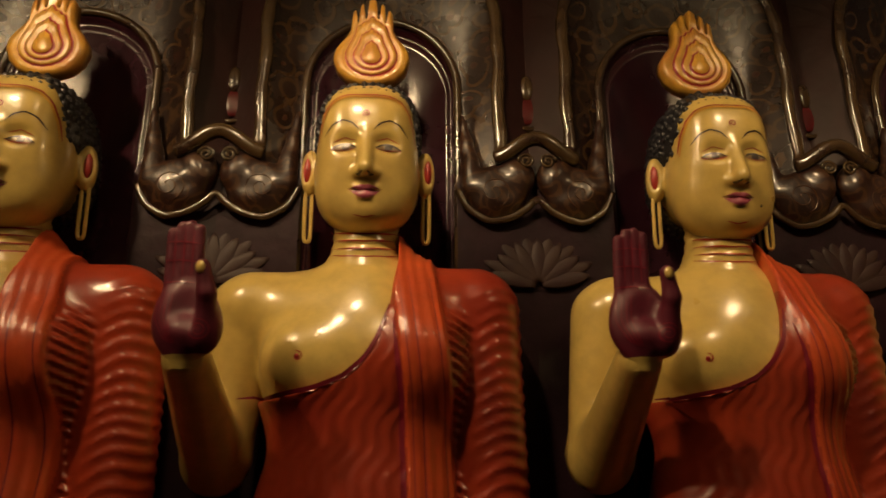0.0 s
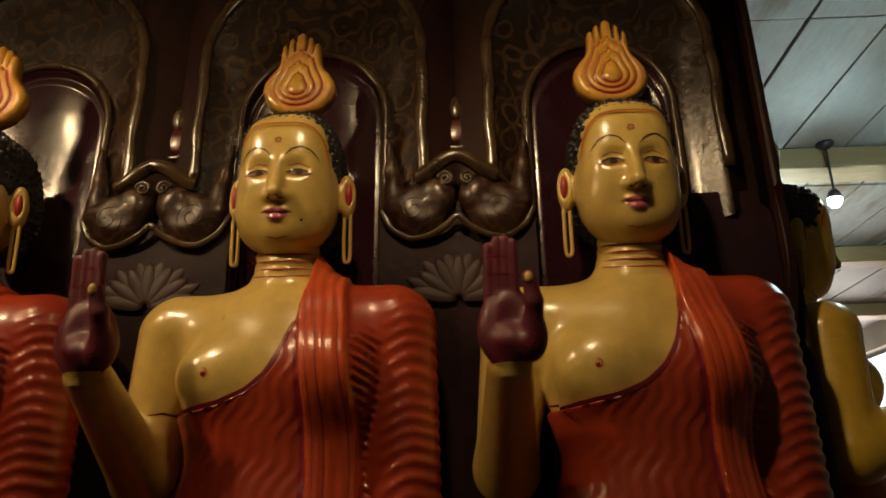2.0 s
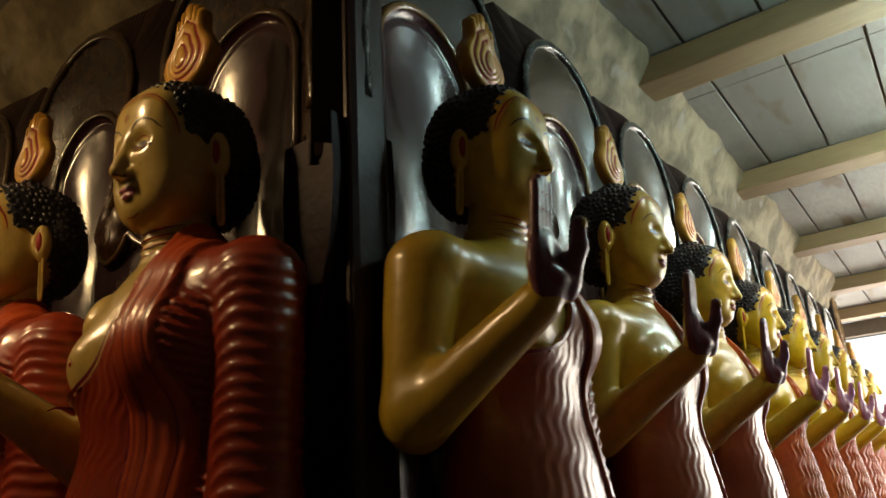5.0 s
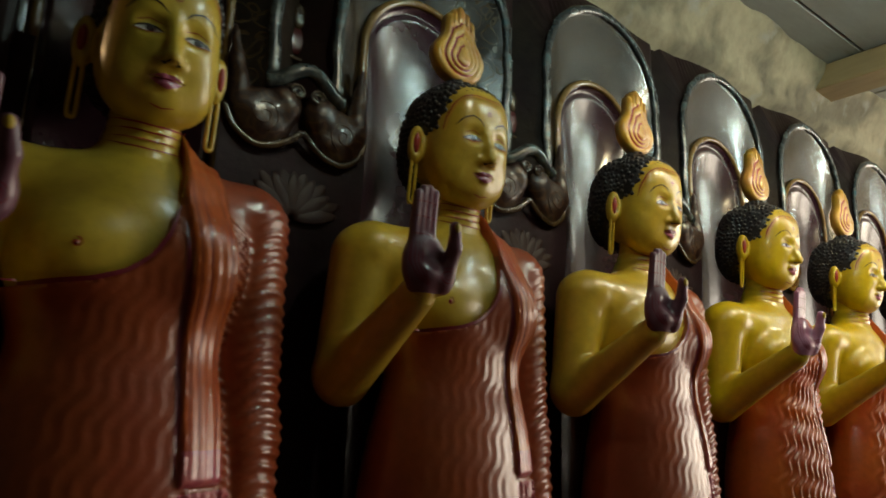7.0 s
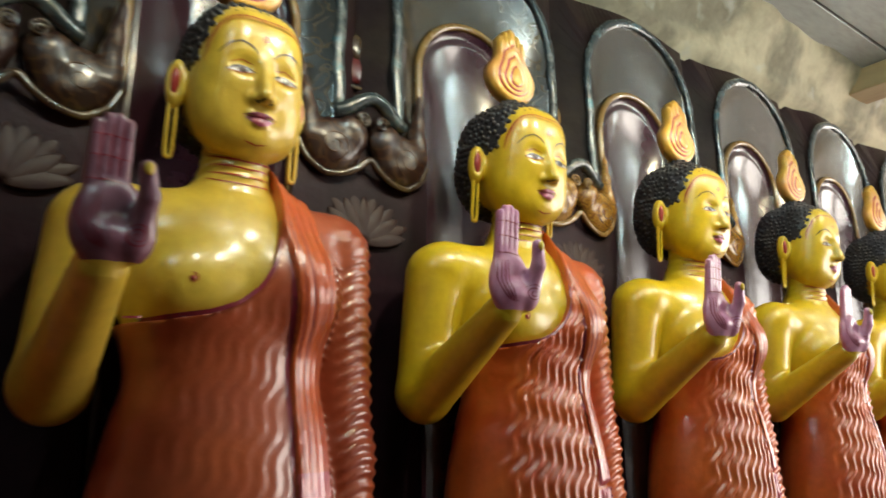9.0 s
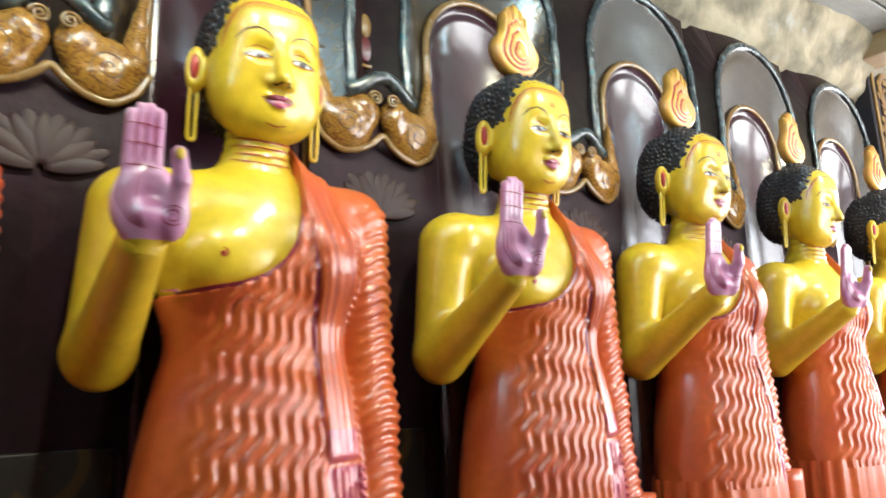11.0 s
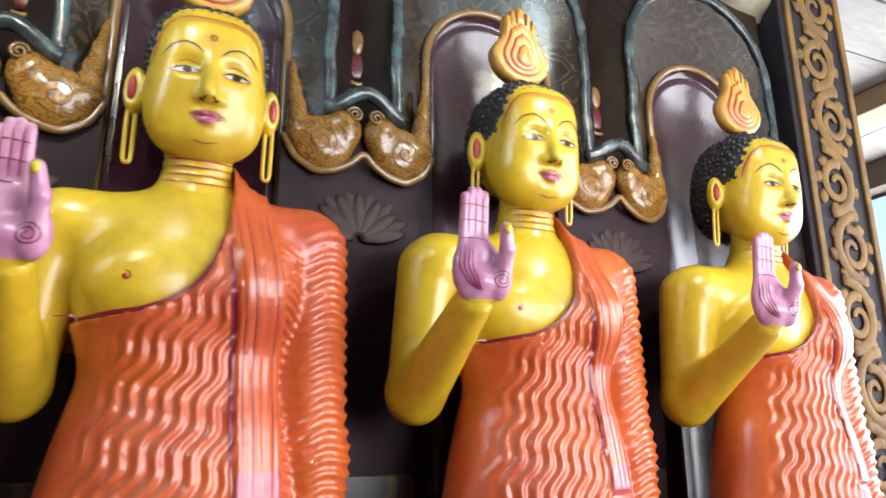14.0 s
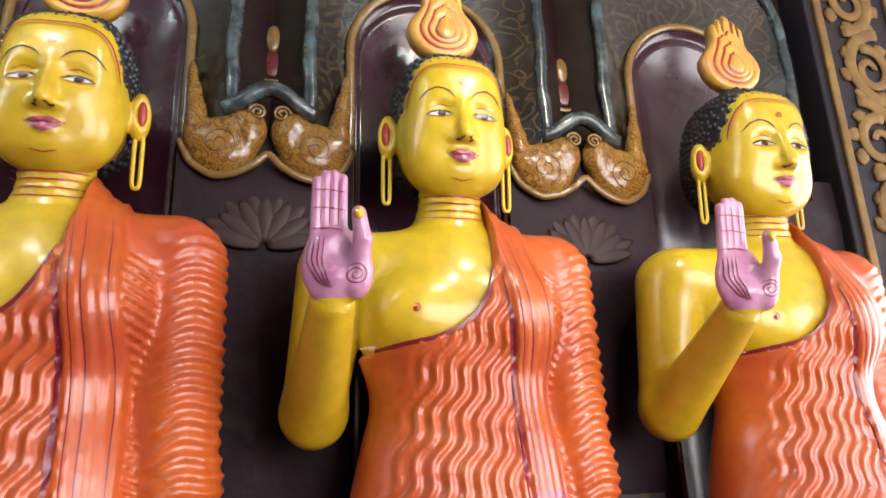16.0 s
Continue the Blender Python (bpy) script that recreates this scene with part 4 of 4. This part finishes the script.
# ---- carved and painted end panel ----
def end_panel():
    ob = empty("end_panel", pose(WALL_B, 0, 0, 0, 0, 90))
    y0, y1 = 6.238, END_B + 0.03
    part("board", box_mesh("board", y0, y1, -0.02, 0.10, BASE, 2.96, PANEL, 0.006), ob, "near-black ground of the panel")
    for x in (y0 + 0.034, y1 - 0.012):
        part("border", box_mesh("border", x - 0.012, x + 0.012, -0.031, -0.019, BASE, 2.96, SCROLL, 0.004), ob, "gilt border strip")
    mid = (y0 + y1) / 2 + 0.01
    step_z = 0.21
    for i in range(13):
        z, s = 0.35 + step_z * i, 1 if i % 2 else -1
        a = np.linspace(-np.pi / 2, np.pi / 2, 20)
        stem = [(mid - s * 0.055 + s * 0.105 * np.cos(b), -0.025, z + 0.5 * step_z * np.sin(b)) for b in a]
        part("scroll_stem", mesh_of("scroll_stem", *tube(stem, 0.019, 8, flat=0.3), SCROLL), ob)
        t = np.linspace(0, 1, 34)
        vol = [(mid - s * 0.012 + s * (0.062 - 0.048 * k) * np.cos(1.2 + 8.0 * k), -0.025, z - 0.01 + (0.070 - 0.054 * k) * np.sin(1.2 + 8.0 * k)) for k in t]
        part("volute", mesh_of("volute", *tube(vol, 0.0175 - 0.008 * t, 8, flat=0.3), SCROLL), ob)
        for j in range(8):
            b = 0.6 + j * 0.78
            c = np.array((mid - s * 0.012 + s * 0.078 * np.cos(b), -0.023, z - 0.01 + 0.082 * np.sin(b)))
            d = np.array((s * np.cos(b + 0.9), 0, np.sin(b + 0.9)))
            c[0] = min(max(c[0], y0 + 0.036), y1 - 0.036)
            leaf = [c - d * 0.022, c, c + d * 0.026]
            part("leaf", mesh_of("leaf", *tube(smooth_curve(leaf, 7), 0.023 * np.sin(np.linspace(0.25, np.pi - 0.1, 7)), 6, flat=0.25), SCROLL), ob)
    return tagged(ob, "tall dark end panel with dense ochre scrolling leaves", "panel")


end_panel()

# ---- rock-like cove between the niches and the ceiling ----
def cove(name, length, m):
    nu, nv = int(length / 0.045), 12
    v = []
    for i in range(nu + 1):
        for j in range(nv + 1):
            k = j / nv
            u = length * i / nu
            q = Vector((u * 3.2, k * 1.1, 0.3 * len(name)))
            bump_ = 0.028 * noise.noise(q) + 0.012 * noise.noise(q * 3.1)
            v.append((u, -0.005 + 0.062 * (1 - step(0.0, 0.22, k)) + bump_ * (0.2 + k) - 0.10 * step(0.15, 1.0, k) ** 1.5, 2.800 + (CEIL - 2.800) * k + 0.02 * noise.noise(q * 0.8) * (1 - k)))
    f = [(i * (nv + 1) + j, (i + 1) * (nv + 1) + j, (i + 1) * (nv + 1) + j + 1, i * (nv + 1) + j + 1) for i in range(nu) for j in range(nv)]
    ob = structure(name, mesh_of(name, v, f, ROCK), "uneven limewashed rock above the niches", "cove")
    ob.matrix_world = m


cove("cove_east", END_B - WALL_A + 0.11, pose(WALL_B, WALL_A - 0.11, 0, 0, 0, 90))
cove("cove_south", 5.7, pose(-5.4, WALL_A, 0))

# ---- lamps ----
def spot_lamp(m, glow, words):
    ob = empty("ceiling_lamp", m)
    part("mount", mesh_of("mount", *tube([(0, 0, 0.0), (0, 0, -0.012), (0, 0, -0.03)], [0.04, 0.04, 0.013], 20, normal=(0, 1, 0)), BLACK), ob)
    part("arm", mesh_of("arm", *tube([(0, 0, -0.02), (0, 0.006, -0.13), (0, 0.012, -0.25)], 0.006, 8, normal=(1, 0, 0)), BLACK), ob)
    part("holder", mesh_of("holder", *tube([(0, 0.012, -0.235), (0, 0.014, -0.25), (0, 0.018, -0.276)], [0.014, 0.026, 0.034], 16, normal=(1, 0, 0)), BLACK), ob)
    g = Pile()
    g.add(*ball((0, 0.02, -0.288), (0.031, 0.031, 0.034)))
    b = part("bulb", g.mesh("bulb", [glow]), ob, "glowing %s white bulb" % words)
    b.visible_shadow = False
    return tagged(ob, "small black ceiling lamp with a %s white bulb" % words, "ceiling lamp", "ceiling lamps")


lamps = [pose(1.29, y, CEIL - (0.118 if any(abs(y - b) < 0.1 for b in (1.82, 3.26, 4.74)) else 0.003)) for y in LAMPS_Y]
copies(spot_lamp(lamps[0], GLOW, "cool"), lamps[1:])
lamps = [pose(*p, CEIL - (0.118 if abs(p[1] + 1.05) < 0.11 else 0.003)) for p in WARM_LAMPS]
copies(spot_lamp(lamps[0], GLOW_WARM, "warm"), lamps[1:])

# ---- the figures ----
data_b = figure_mesh().mesh("buddha_statue", FIGURE_MATS)
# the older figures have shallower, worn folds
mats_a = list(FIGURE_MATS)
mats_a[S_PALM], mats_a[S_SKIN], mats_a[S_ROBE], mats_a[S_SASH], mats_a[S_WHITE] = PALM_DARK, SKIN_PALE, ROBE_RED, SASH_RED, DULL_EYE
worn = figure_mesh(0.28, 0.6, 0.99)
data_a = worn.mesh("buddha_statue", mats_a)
# one of the figures has a dark chip in the paint of its cheek
worn.add(*ball((0.044, -0.0905, 1.795), (0.0045, 0.003, 0.0055), 10, 8), S_INK)
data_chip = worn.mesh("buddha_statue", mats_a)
mats_c = list(FIGURE_MATS)
mats_c[S_PALM], mats_c[S_SKIN], mats_c[S_ROBE], mats_c[S_SASH] = PALM_SHADED, SKIN_MID, ROBE_BRICK, ROBE
data_c = figure_mesh(0.16, 0.85, 1.03).mesh("buddha_statue", mats_c)
rng = random.Random(11)
LABEL_A = "cream yellow standing Buddha statue, ribbed red robe, "
LABEL_C = "glossy yellow standing Buddha statue, dark brick-red robe, raised purple palm coloured as if shaded"
LABEL = "glossy yellow standing Buddha statue, ribbed orange robe, "


def figure_at(data, x, y, turn, label, base=BASE, size=1.0):
    ob = new("buddha_statue", data)
    ob.matrix_world = pose(x, y, base, 0, 0, turn + rng.uniform(-1.2, 1.2)) @ Matrix.Scale(size, 4)
    tagged(ob, label, "statue", "row of standing statues")


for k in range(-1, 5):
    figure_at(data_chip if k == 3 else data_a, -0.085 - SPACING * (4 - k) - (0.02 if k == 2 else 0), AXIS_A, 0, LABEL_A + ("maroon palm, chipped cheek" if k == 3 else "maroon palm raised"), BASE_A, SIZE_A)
for k in range(1, 10):
    figure_at(data_b if k > 3 else data_c, AXIS_B, 0.37 + SPACING * (k - 1), 90, LABEL + "pink palm raised" if k > 3 else LABEL_C)
